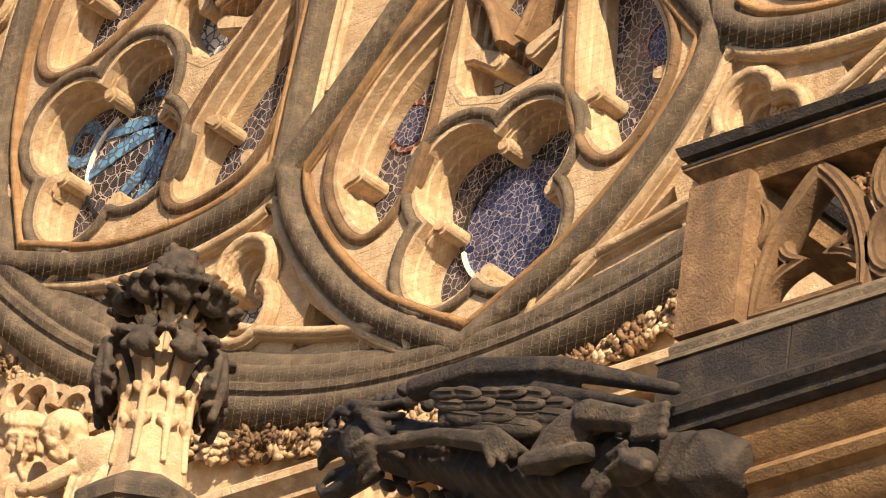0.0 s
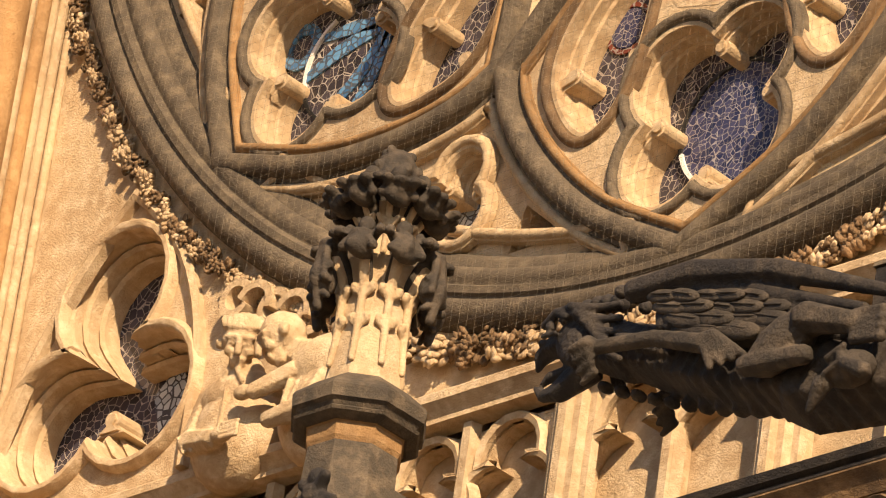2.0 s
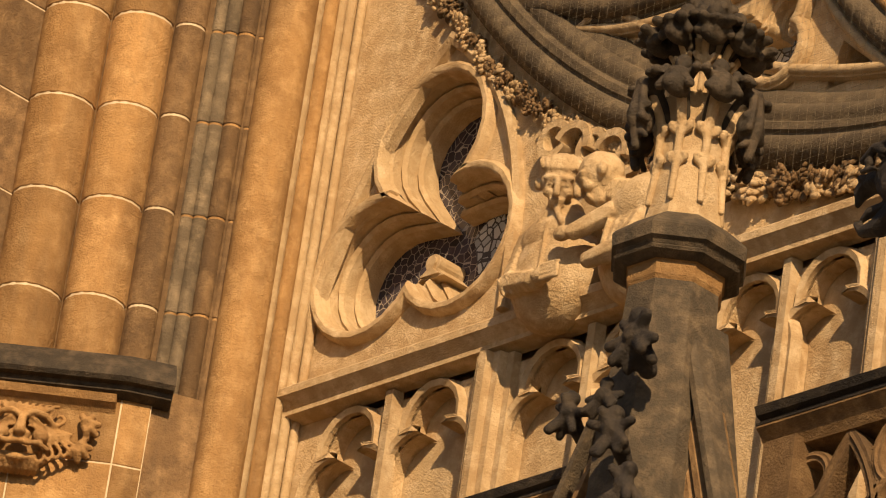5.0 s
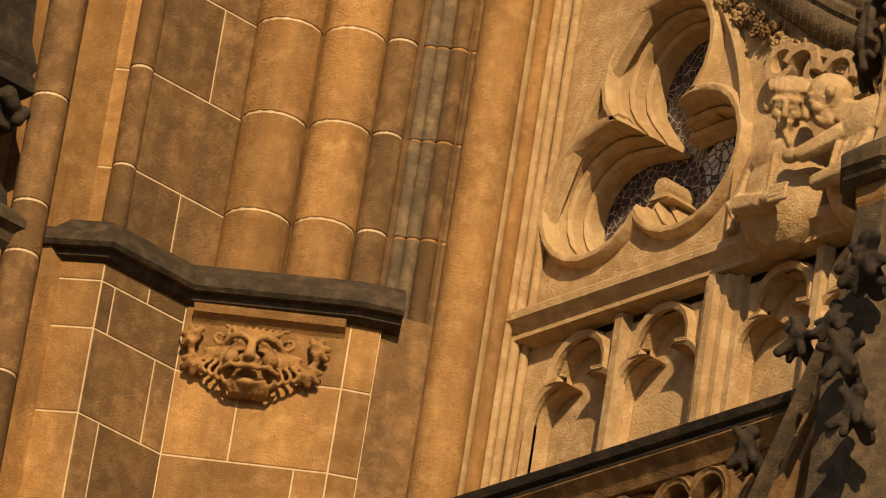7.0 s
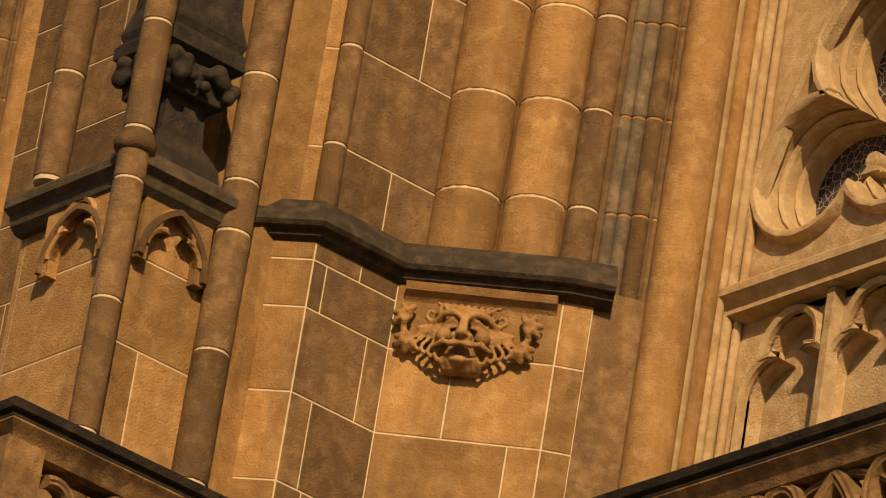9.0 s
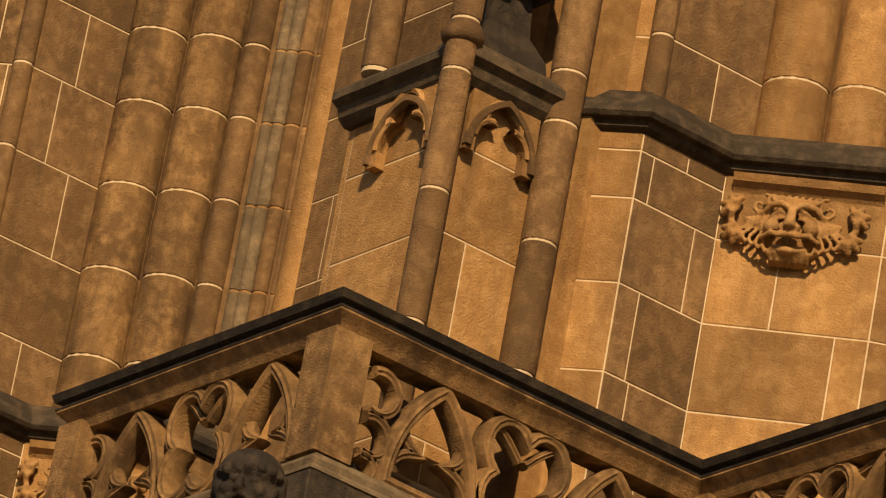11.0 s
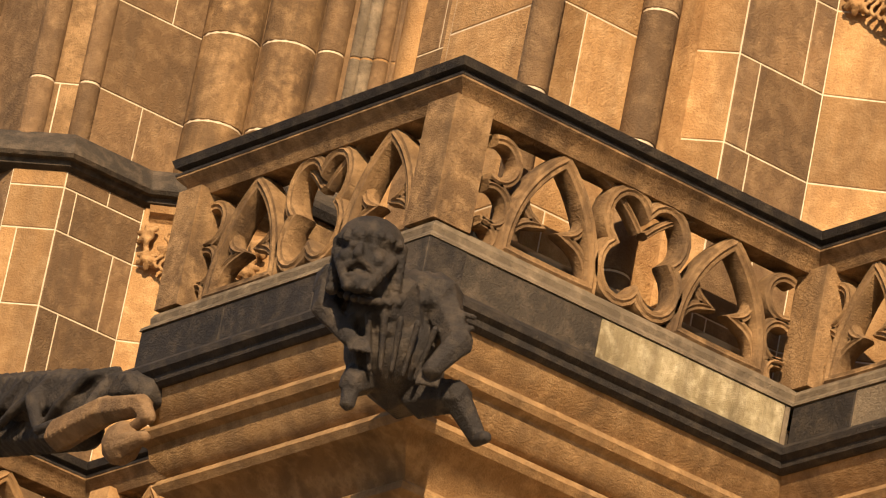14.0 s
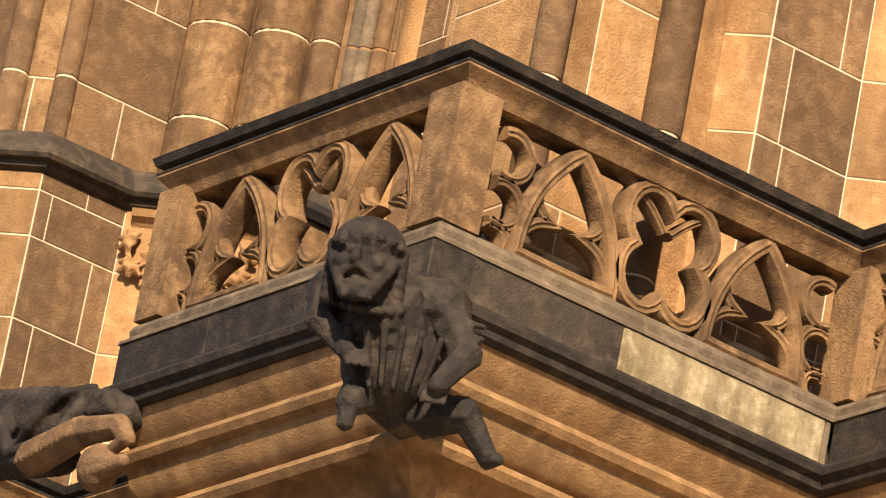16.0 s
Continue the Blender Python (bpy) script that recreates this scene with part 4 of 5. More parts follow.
EDGE = (-30.37, 20.2, 22.83, -33.12)
parapet("balcony_balustrade", "gothic balcony balustrade with blackened coping and pierced tracery",
        [(EDGE[3], 22.83), (EDGE[3], 20.2), (EDGE[0], 20.2), (EDGE[0], 22.83), (-24.9, 22.83)],
        [((EDGE[3], 20.2), (EDGE[0], 20.2), 2, STAINED, [(0, BLACK), (0.3, BLACK), (0.62, BLACK), (1.0, BLACK)], 0.12, 0.17),
         # right face: plinth dark from the corner to 0.47, pale beyond
         ((EDGE[0], 20.2), (EDGE[0], 22.83), 2, STAINED, [(0, CRUST), (0.47, LICHEN), (0.985, GREY), (1.0, GREY)], 0.0, 0.0),
         ((EDGE[0], 22.83), (-24.9, 22.83), 5, STAINED, [(0, BLACK), (0.1, GREY), (0.3, GREY), (0.6, GREY), (1.0, GREY)], 0.17, 0.12)], "balustrades")
parapet("gallery_balustrade", "dark gallery balustrade with pierced tracery beside the pinnacle",
        [(-23.9, 22.83), (-18.9, 22.83)],
        [((-23.9, 22.83), (-18.9, 22.83), 5, BROWN, [(0, GREY), (0.5, GREY), (1.0, GREY)], 0.12, 0.12)], "balustrades", dark=BLACK)
parapet("corner_balustrade", "dark balcony corner balustrade above the beast gargoyle",
        [(-18.55, 22.8), (-18.55, 20.05), (-14.5, 20.05)],
        [((-18.55, 20.05), (-15.9, 20.05), 2, BROWN, [(0, BLACK), (0.28, BLACK), (1.0, BLACK)], 0.24, 0.12)], "balustrades")
parapet("side_balustrade", "sandstone gallery balustrade of the side bay",
        [(-37.72, 19.6), (-37.72, 22.83), (-33.2, 22.83)],
        [((-37.72, 20.2), (-37.72, 22.83), 2, WARM, [(0, GREY), (1.0, GREY)], 0.0, 0.0), ((-37.72, 22.83), (-33.2, 22.83), 4, WARM, [(0, GREY), (1.0, GREY)], 0.12, 0.12)], "balustrades")
for nm, x0, x1, y0 in (("floor_balcony", -33.0, -30.5, 20.35), ("floor_gallery", -39, -14, 22.95), ("floor_corner", -18.4, -14.5, 20.2)):
    bm = bmesh.new()
    box(bm, x0, x1, y0, 25.0 if nm == "floor_gallery" else 23.0, 16.33, 16.62)
    tagged(part(nm, bm, BLACK), "dark lead-grey floor behind the parapet", "floor", kind="structure")
for nm, x0, x1, y0 in (("wall_balcony_base", -32.6, -30.9, 20.75), ("wall_corner_base", -18.0, -14.5, 20.6), ("wall_gallery_base", -39, -14, 23.4)):
    bm = bmesh.new()
    box(bm, x0, x1, y0, 26, 8, 16.33)
    base = tagged(part(nm, bm, MORTAR), "sandstone wall below the parapet", "wall", kind="structure")
    zs = [8 + 0.74 * i for i in range(11)]
    if nm != "wall_gallery_base":
        ashlar(base, (x0, y0), (x1, y0), zs[5:], WARM, [(0.4,), (0.7,)], 31)
        ashlar(base, (x1, y0), (x1, 23.4), zs[5:], WARM, [(0.4,), (0.2, 0.7)], 32)
# dark block added for the shaded inside of the balcony behind the tracery
bm = bmesh.new()
a = [bm.verts.new(p) for p in ((-32.85, 20.6, 16.6), (-30.8, 20.6, 16.6), (-30.8, 22.7, 16.6), (-32.85, 22.7, 16.6))]
b = [bm.verts.new(p) for p in ((-32.6, 20.75, 17.02), (-30.98, 20.75, 17.02), (-31.2, 22.7, 17.3), (-32.6, 22.7, 17.3))]
for i in range(4):
    bm.faces.new((a[i], a[(i + 1) % 4], b[(i + 1) % 4], b[i]))
bm.faces.new(b), bm.faces.new(a[::-1])
tagged(part("lead_roof", bm, BLACK), "added dark sloping block for the shade inside the balcony", "roof")
bm = bmesh.new()
lathe(bm, [(0.19, 0), (0.19, 2.1)], 20, (0, 0, 0))
pipe = part("drain_pipe", bm, IRON, smooth=40)
pipe.matrix_basis = pose(-30.95, 20.72, 16.98, -90, 0, 0)
tagged(pipe, "dark iron drain pipe lying behind the balustrade", "pipe")

# ---- pinnacle before the rose ----
PX, PY = -24.4, 22.62
pin = empty("pinnacle", "gothic stone pinnacle with blackened crockets and octagonal cap", "pinnacle", at=(PX, PY, 16.0))
T8 = radians(22.5)
bm = bmesh.new()
lathe(bm, [(0.34, 16.0), (0.32, 17.6), (0.265, 18.2), (0.25, 18.5)], 8, (PX, PY, 0), T8)
part("shaft", bm, SOOT, pin, "dark octagonal shaft")
bm = bmesh.new()
lathe(bm, [(0.245, 18.44), (0.265, 18.48), (0.265, 18.55), (0.29, 18.575)], 8, (PX, PY, 0), T8)
part("necking", bm, WARM, pin)
bm = bmesh.new()
lathe(bm, [(0.29, 18.56), (0.345, 18.585), (0.355, 18.60), (0.33, 18.615), (0.345, 18.635), (0.372, 18.65), (0.378, 18.72), (0.365, 18.74), (0.26, 18.83), (0.20, 18.87)], 8, (PX, PY, 0), T8)
part("cap", bm, SOOT, pin, "dark moulded octagonal cap")
bm = bmesh.new()
lathe(bm, [(0.215, 18.85), (0.20, 18.92), (0.175, 19.2), (0.17, 19.45), (0.20, 19.58)], 8, (PX, PY, 0), T8)
part("stem", bm, PALE, pin, "pale carved stem")
for i in range(8):
    a = radians(45 * i + 22.5)
    ca, sa = math.cos(a), math.sin(a)
    R = lambda r, z, t=0.0: (PX + r * ca - t * sa, PY + r * sa + t * ca, z)
    bm = bmesh.new()
    limb(bm, R(0.205, 18.95), R(0.188, 19.12), 0.022, 0.026)
    limb(bm, R(0.188, 19.12), R(0.185, 19.40), 0.026, 0.028)
    limb(bm, R(0.185, 19.40), R(0.25, 19.58), 0.03, 0.04)
    for t in (-1, 1):
        for z, w in ((19.16, 0.042), (19.34, 0.05)):
            limb(bm, R(0.180, z, 0.01 * t), R(0.182, z + 0.03, w * t), 0.022, 0.024)
            ball(bm, R(0.188, z + 0.045, w * t), 0.026, sub=1)
    carved("rib_leaf", bm, PALE, pin, 0.0085)


def crocket_ring(z, r, k, turn, mat, drop, flat=False):
    """A ring of curled stone leaves; drop(i) is how far each one hangs down."""
    for i in range(k):
        a = turn + 2 * math.pi * i / k
        ca, sa = math.cos(a), math.sin(a)
        R = lambda q, h, t=0.0: (PX + (r + q) * ca - t * sa, PY + (r + q) * sa + t * ca, z + h)
        g = drop(i)
        bm = bmesh.new()
        limb(bm, R(-0.13, -0.22), R(-0.02, -0.04), 0.035, 0.045)
        limb(bm, R(-0.02, -0.04), R(0.07, 0.0), 0.045, 0.04)
        ball(bm, R(0.0, 0.085), 0.048, (1, 1, 1.15))
        ball(bm, R(0.03, 0.0), 0.085, (0.8, 1.0, 0.55))
        ball(bm, R(0.055, -0.05 - g * 0.45), 0.095, (0.6, 1.0, 0.55 + 1.7 * g))
        limb(bm, R(0.0, 0.0), R(0.0, 0.06), 0.035, 0.03)
        for t in (-1, 1):
            limb(bm, R(0.0, 0.0, 0.03 * t), R(0.05, 0.03, 0.10 * t), 0.035, 0.028)
            ball(bm, R(0.075, 0.015, 0.115 * t), 0.034, (1, 1, 0.7))
            ball(bm, R(0.02, 0.06, 0.085 * t), 0.026)
            limb(bm, R(0.07, -0.02, 0.04 * t), R(0.085, -0.03 - g * 0.5, 0.075 * t), 0.03, 0.022)
            ball(bm, R(0.08, -0.05 - g * 0.55, 0.085 * t), 0.028)
        limb(bm, R(0.07, 0.0), R(0.10, -0.04 - g * 0.45), 0.04, 0.034)
        limb(bm, R(0.10, -0.04 - g * 0.45), R(0.06, -0.04 - g), 0.034, 0.03)
        for q in range(3 if g > 0.15 else 0):
            h = -0.10 - g * 0.28 * q
            for t in (-1, 1):
                limb(bm, R(0.06, h, 0.02 * t), R(0.05, h - 0.05, 0.085 * t), 0.024, 0.02)
        if flat:
            for t in (-1, 0, 1):
                limb(bm, R(0.05, 0.0, 0.03 * t), R(0.13, -0.03, 0.07 * t), 0.034, 0.030)
                ball(bm, R(0.145, -0.02, 0.075 * t), 0.036, (1, 1, 0.7))
        carved("crocket", bm, mat, pin, 0.011, "blackened curled stone leaf")


# seen from the square, the two leaves in front are short and those at the sides hang low
crocket_ring(19.62, 0.255, 8, radians(22.5), CRUST, lambda i: 0.05 if i in (6, 7) else 0.32)
bm = bmesh.new()
lathe(bm, [(0.15, 19.56), (0.13, 19.66), (0.12, 19.80), (0.15, 19.92)], 8, (PX, PY, 0), T8)
part("upper_stem", bm, PALE, pin)
for i in range(8):
    a = radians(45 * i)
    U = lambda r, z, t=0.0: (PX + r * math.cos(a) - t * math.sin(a), PY + r * math.sin(a) + t * math.cos(a), z)
    bm = bmesh.new()
    limb(bm, U(0.125, 19.62), U(0.12, 19.78), 0.022, 0.02)
    limb(bm, U(0.12, 19.78), U(0.18, 19.89), 0.02, 0.026)
    for t in (-1, 1):
        limb(bm, U(0.125, 19.76, 0.01 * t), U(0.16, 19.82, 0.05 * t), 0.014, 0.018)
    carved("upper_leaf", bm, PALE, pin, 0.0095)
crocket_ring(19.97, 0.19, 8, radians(8), CRUST, lambda i: 0.04, True)
bm = bmesh.new()
lathe(bm, [(0.09, 19.92), (0.115, 20.02), (0.122, 20.13), (0.105, 20.22), (0.06, 20.28), (0.02, 20.30)], 14, (PX, PY, 0))
for i in range(26):
    a = 2.4 * i
    r = 0.118 if i < 18 else 0.075
    ball(bm, (PX + r * math.cos(a), PY + r * math.sin(a), 19.98 + 0.0125 * i), 0.03, (1, 1, 1.2), sub=1)
carved("finial_bud", bm, CRUST, pin, 0.0095)
# gable below the pinnacle
bm = bmesh.new()
prism(bm, [(-25.3, 22.42), (-23.5, 22.42), (-23.5, 22.9), (-25.3, 22.9)], 14.5, 16.6)
part("gable_base", bm, SOOT, pin)


def wedge(bm, x0, xa, x1, z0, za, y0, y1):
    a = [bm.verts.new((x, y0, z)) for x, z in ((x0, z0), (x1, z0), (xa, za))]
    b = [bm.verts.new((x, y1, z)) for x, z in ((x0, z0), (x1, z0), (xa, za))]
    bm.faces.new(a[::-1]), bm.faces.new(b)
    for i in range(3):
        bm.faces.new((a[i], a[(i + 1) % 3], b[(i + 1) % 3], b[i]))


bm = bmesh.new()
wedge(bm, -25.5, -24.4, -23.6, 16.4, 18.72, 22.66, 22.78)
part("gable", bm, STAINED, pin, "steep sandstone gable")
for o, y in ((0.0, 22.58), (0.12, 22.61), (0.22, 22.62)):
    bm = bmesh.new()
    sweep(bm, [(-25.5 + o, 16.4), (-24.4, 18.75 - o * 2.1), (-23.6 - o, 16.4)], [(-0.05, y), (-0.02, y - 0.03), (0.02, y - 0.03), (0.03, y), (0.03, y + 0.12), (-0.05, y + 0.12)], at=lambda x, z, h: (x, h, z))
    part("gable_moulding", bm, SOOT if o == 0 else BROWN, pin, smooth=30)
bm = bmesh.new()
wedge(bm, -24.5, -24.2, -23.75, 16.4, 18.3, 22.68, 22.85)
part("side_offset", bm, SOOT, pin)
rg = random.Random(3)
for x, y, z, s in ((-24.98, 22.55, 17.92, 0.9), (-25.25, 22.55, 17.35, 0.9), (-24.15, 22.18, 17.98, 1.2), (-24.2, 22.15, 17.45, 1.0), (-24.05, 22.15, 17.1, 1.0), (-24.35, 22.2, 17.7, 0.8)):
    bm = bmesh.new()
    ball(bm, (x, y, z + 0.09 * s), 0.05 * s)
    limb(bm, (x, y + 0.1, z - 0.12 * s), (x, y - 0.02, z), 0.05 * s, 0.06 * s)
    for i in range(9):
        a = rg.uniform(0, 6.28)
        limb(bm, (x, y, z), (x + 0.13 * s * math.cos(a), y + rg.uniform(-0.08, 0.03), z + 0.12 * s * math.sin(a) - 0.03), 0.04 * s, 0.03 * s)
    carved("crocket", bm, BLACK, pin, 0.014, "blackened curled stone leaf")

# ---- two carved busts of men under the ring ----
def head(bm, c, f, k=1.0, hair=True):
    """A carved head at c that looks along f."""
    f = Vector(f).normalized()
    s = f.cross(Vector((0, 0, 1))).normalized()
    u = s.cross(f)
    H = lambda a, b, h: Vector(c) + (f * a + s * b + u * h) * k
    ball(bm, H(-0.02, 0, 0.03), 0.125 * k, (1, 1, 1.1))
    limb(bm, H(0.03, 0, -0.02), H(0.05, 0, -0.12), 0.085 * k, 0.06 * k)
    limb(bm, H(0.125, 0, 0.03), H(0.15, 0, -0.035), 0.018 * k, 0.028 * k)
    for q in (-1, 1):
        limb(bm, H(0.108, 0.02 * q, 0.052), H(0.088, 0.08 * q, 0.048), 0.018 * k, 0.016 * k)
        ball(bm, H(0.086, 0.046 * q, 0.022), 0.027 * k)
        limb(bm, H(0.108, 0.025 * q, 0.008), H(0.095, 0.068 * q, 0.006), 0.009 * k, 0.009 * k)
        ball(bm, H(0.085, 0.055 * q, -0.035), 0.036 * k)
        ball(bm, H(-0.02, 0.125 * q, 0.0), 0.032 * k, (1, 1, 1.4))
    limb(bm, H(0.11, -0.035, -0.078), H(0.11, 0.035, -0.078), 0.016 * k, 0.016 * k)
    limb(bm, H(0.10, -0.03, -0.103), H(0.10, 0.03, -0.103), 0.017 * k, 0.017 * k)
    limb(bm, H(-0.04, 0, -0.08), H(-0.1, 0, -0.26), 0.085 * k, 0.1 * k)
    if hair:
        ball(bm, H(-0.045, 0, 0.075), 0.122 * k, (1, 1.05, 0.85))
        for q in range(8):
            b = -0.10 + 0.0286 * q
            limb(bm, H(0.075 - 3 * b * b, b, 0.105), H(0.02, b * 1.15, 0.165 - 3 * b * b), 0.020 * k, 0.018 * k)
            limb(bm, H(0.02, b * 1.15, 0.165 - 3 * b * b), H(-0.08, b * 1.2, 0.175 - 3 * b * b), 0.018 * k, 0.016 * k)


def trunk(bm, rows):
    """A clothed upper body: broad flattened rounds from the hips up."""
    for x, y, z, w, d, h in rows:
        ball(bm, (x, y, z), 1.0, (w, d, h), None, 3)


bm = bmesh.new()
head(bm, (-27.72, 24.70, 21.03), (0.55, -0.66, -0.52), 1.0)
trunk(bm, [(-27.80, 24.86, 20.52, 0.33, 0.22, 0.36), (-27.80, 24.84, 20.74, 0.29, 0.19, 0.18), (-27.76, 24.80, 20.86, 0.13, 0.12, 0.15)])
limb(bm, (-28.02, 24.80, 20.78), (-28.02, 24.72, 20.48), 0.09, 0.09)
limb(bm, (-28.02, 24.70, 20.46), (-27.74, 24.62, 20.38), 0.09, 0.07)
ball(bm, (-27.66, 24.60, 20.38), 0.065, (1.3, 0.8, 0.8))
for i in range(4):
    limb(bm, (-27.63, 24.57, 20.425 - 0.03 * i), (-27.50, 24.57, 20.42 - 0.03 * i), 0.018, 0.015)
for q in (-1, 1):
    limb(bm, (-27.74 + 0.04 * q, 24.68, 20.86), (-27.76 + 0.12 * q, 24.675, 20.76), 0.024, 0.018)
for i in range(4):
    limb(bm, (-28.06 + 0.05 * i, 24.635 + 0.01 * i, 20.47), (-28.0 + 0.06 * i, 24.64, 20.36), 0.016, 0.014)
limb(bm, (-27.74, 24.655, 20.72), (-27.74, 24.645, 20.46), 0.014, 0.014)
tagged(carved("carved_bust", bm, PALE, None, 0.0095), "pale sandstone half-figure with folded arms on the wall", "statue", "wall carvings")
bm = bmesh.new()
head(bm, (-27.36, 24.66, 20.95), (-0.55, -0.60, -0.55), 1.0, False)
ball(bm, (-27.34, 24.68, 20.99), 0.13, (1.0, 1.0, 1.05))
trunk(bm, [(-27.08, 24.86, 20.50, 0.34, 0.22, 0.36), (-27.08, 24.84, 20.76, 0.30, 0.20, 0.22)])
limb(bm, (-27.28, 24.74, 20.88), (-27.10, 24.80, 20.80), 0.10, 0.15)
limb(bm, (-27.24, 24.70, 20.72), (-27.46, 24.62, 20.62), 0.08, 0.06)
ball(bm, (-27.53, 24.60, 20.62), 0.055, (1.3, 0.8, 0.9))
limb(bm, (-27.0, 24.76, 20.68), (-27.05, 24.66, 20.42), 0.10, 0.09)
limb(bm, (-27.05, 24.64, 20.42), (-27.28, 24.60, 20.38), 0.085, 0.06)
for i in range(4):
    limb(bm, (-27.22 + 0.07 * i, 24.655, 20.64 - 0.02 * i), (-27.25 + 0.06 * i, 24.645, 20.46), 0.015, 0.013)
tagged(carved("carved_bust", bm, PALE, None, 0.0095), "pale sandstone half-figure bending its head over its hands", "statue", "wall carvings")
bm = bmesh.new()
for i in range(3):
    cx = -28.05 + 0.34 * i
    sweep(bm, arc(cx, 21.52 - 0.15 * i, 0.10, 30, 330, 14), [(-0.03, 24.98), (-0.02, 24.88), (0.03, 24.88), (0.04, 24.98)], at=on_wall)
    sweep(bm, arc(cx + 0.18, 21.42 - 0.15 * i, 0.14, 150, -20, 10), [(-0.03, 24.98), (-0.02, 24.86), (0.03, 24.86), (0.04, 24.98)], at=on_wall)
tagged(part("scroll_frieze", bm, PALE, smooth=40), "carved scroll frieze above the busts", "carving")

# ---- beast gargoyle at the corner by the rose ----
GY = 20.1
beast = empty("beast_gargoyle", "black winged beast gargoyle with a hooked beak", "gargoyle", at=(-18.6, GY, 16.4))
S = lambda x, z, y=0.0: (x, GY + y, z)
bm = bmesh.new()
limb(bm, S(-18.2, 16.12), S(-18.8, 16.22), 0.22, 0.24)
limb(bm, S(-18.8, 16.25), S(-19.4, 16.45), 0.22, 0.20)
limb(bm, S(-19.4, 16.45), S(-19.95, 16.70), 0.20, 0.15)
limb(bm, S(-19.95, 16.66), S(-20.2, 16.78), 0.13, 0.12)
for i in range(15):
    x = -20.12 + 0.105 * i
    z = 16.56 - 0.0 * i - 0.33 * (x + 20.12) - 0.06 * math.sin(math.pi * i / 14)
    ball(bm, S(x, z), 0.036, (1, 1.6, 0.9), sub=1)
for i in range(7):
    limb(bm, S(-20.06 + 0.04 * i, 16.86 - 0.025 * i, -0.09), S(-19.90 + 0.05 * i, 16.64 - 0.02 * i, -0.16), 0.022, 0.018)
carved("body", bm, BLACK, beast, 0.014)
bm = bmesh.new()
ball(bm, S(-20.27, 16.83), 0.150, (1.1, 0.85, 0.95))
ball(bm, S(-20.24, 16.76, -0.09), 0.085, (1.1, 0.7, 1.2))
limb(bm, S(-20.36, 16.86), S(-20.49, 16.855), 0.085, 0.06)
limb(bm, S(-20.49, 16.855), S(-20.545, 16.82), 0.06, 0.042)
limb(bm, S(-20.545, 16.82), S(-20.56, 16.765), 0.038, 0.016)
limb(bm, S(-20.25, 16.68), S(-20.40, 16.615), 0.085, 0.06)
limb(bm, S(-20.40, 16.615), S(-20.50, 16.615), 0.055, 0.035)
limb(bm, S(-20.50, 16.615), S(-20.56, 16.67), 0.035, 0.014)
limb(bm, S(-20.33, 16.71), S(-20.47, 16.705), 0.034, 0.032)
limb(bm, S(-20.47, 16.705), S(-20.52, 16.68), 0.03, 0.016)
for sy in (-1, 1):
    y = 0.115 * sy
    ball(bm, S(-20.40, 16.885, y), 0.026)
    limb(bm, S(-20.46, 16.92, y * 0.8), S(-20.36, 16.945, y * 1.1), 0.024, 0.026)
    limb(bm, S(-20.36, 16.945, y * 1.1), S(-20.29, 16.90, y * 1.2), 0.026, 0.02)
    limb(bm, S(-20.44, 16.85, y), S(-20.35, 16.835, y * 1.15), 0.014, 0.014)
    ball(bm, S(-20.51, 16.865, y * 0.4), 0.02)
    # locks that sweep back from the brow
    for q in range(5):
        z0 = 16.96 - 0.012 * q
        pts = [S(-20.40 + 0.05 * q, z0, y * 0.9), S(-20.26 + 0.045 * q, z0 - 0.02 - 0.035 * q, y * 1.25), S(-20.10 + 0.03 * q, z0 - 0.07 - 0.055 * q, y * 1.25), S(-19.96 + 0.01 * q, z0 - 0.085 - 0.06 * q, y * 1.2)]
        for a, b, r in zip(pts, pts[1:], (0.022, 0.026, 0.022)):
            limb(bm, a, b, r, r * 0.9)
    for q in range(3):
        limb(bm, S(-20.26 + 0.03 * q, 16.80 - 0.01 * q, y * 1.2), S(-20.20 + 0.03 * q, 16.64, y * 1.15), 0.014, 0.012)
    ball(bm, S(-20.02, 16.98, y * 0.7), 0.035)
carved("head", bm, BLACK, beast, 0.0085)
bm = bmesh.new()
for i in range(6):
    ball(bm, S(-20.41 + 0.062 * i, 16.985 + 0.022 * math.sin(0.62 * i)), 0.040, (1, 1.3, 1.1))
carved("crest", bm, BLACK, beast, 0.0095)
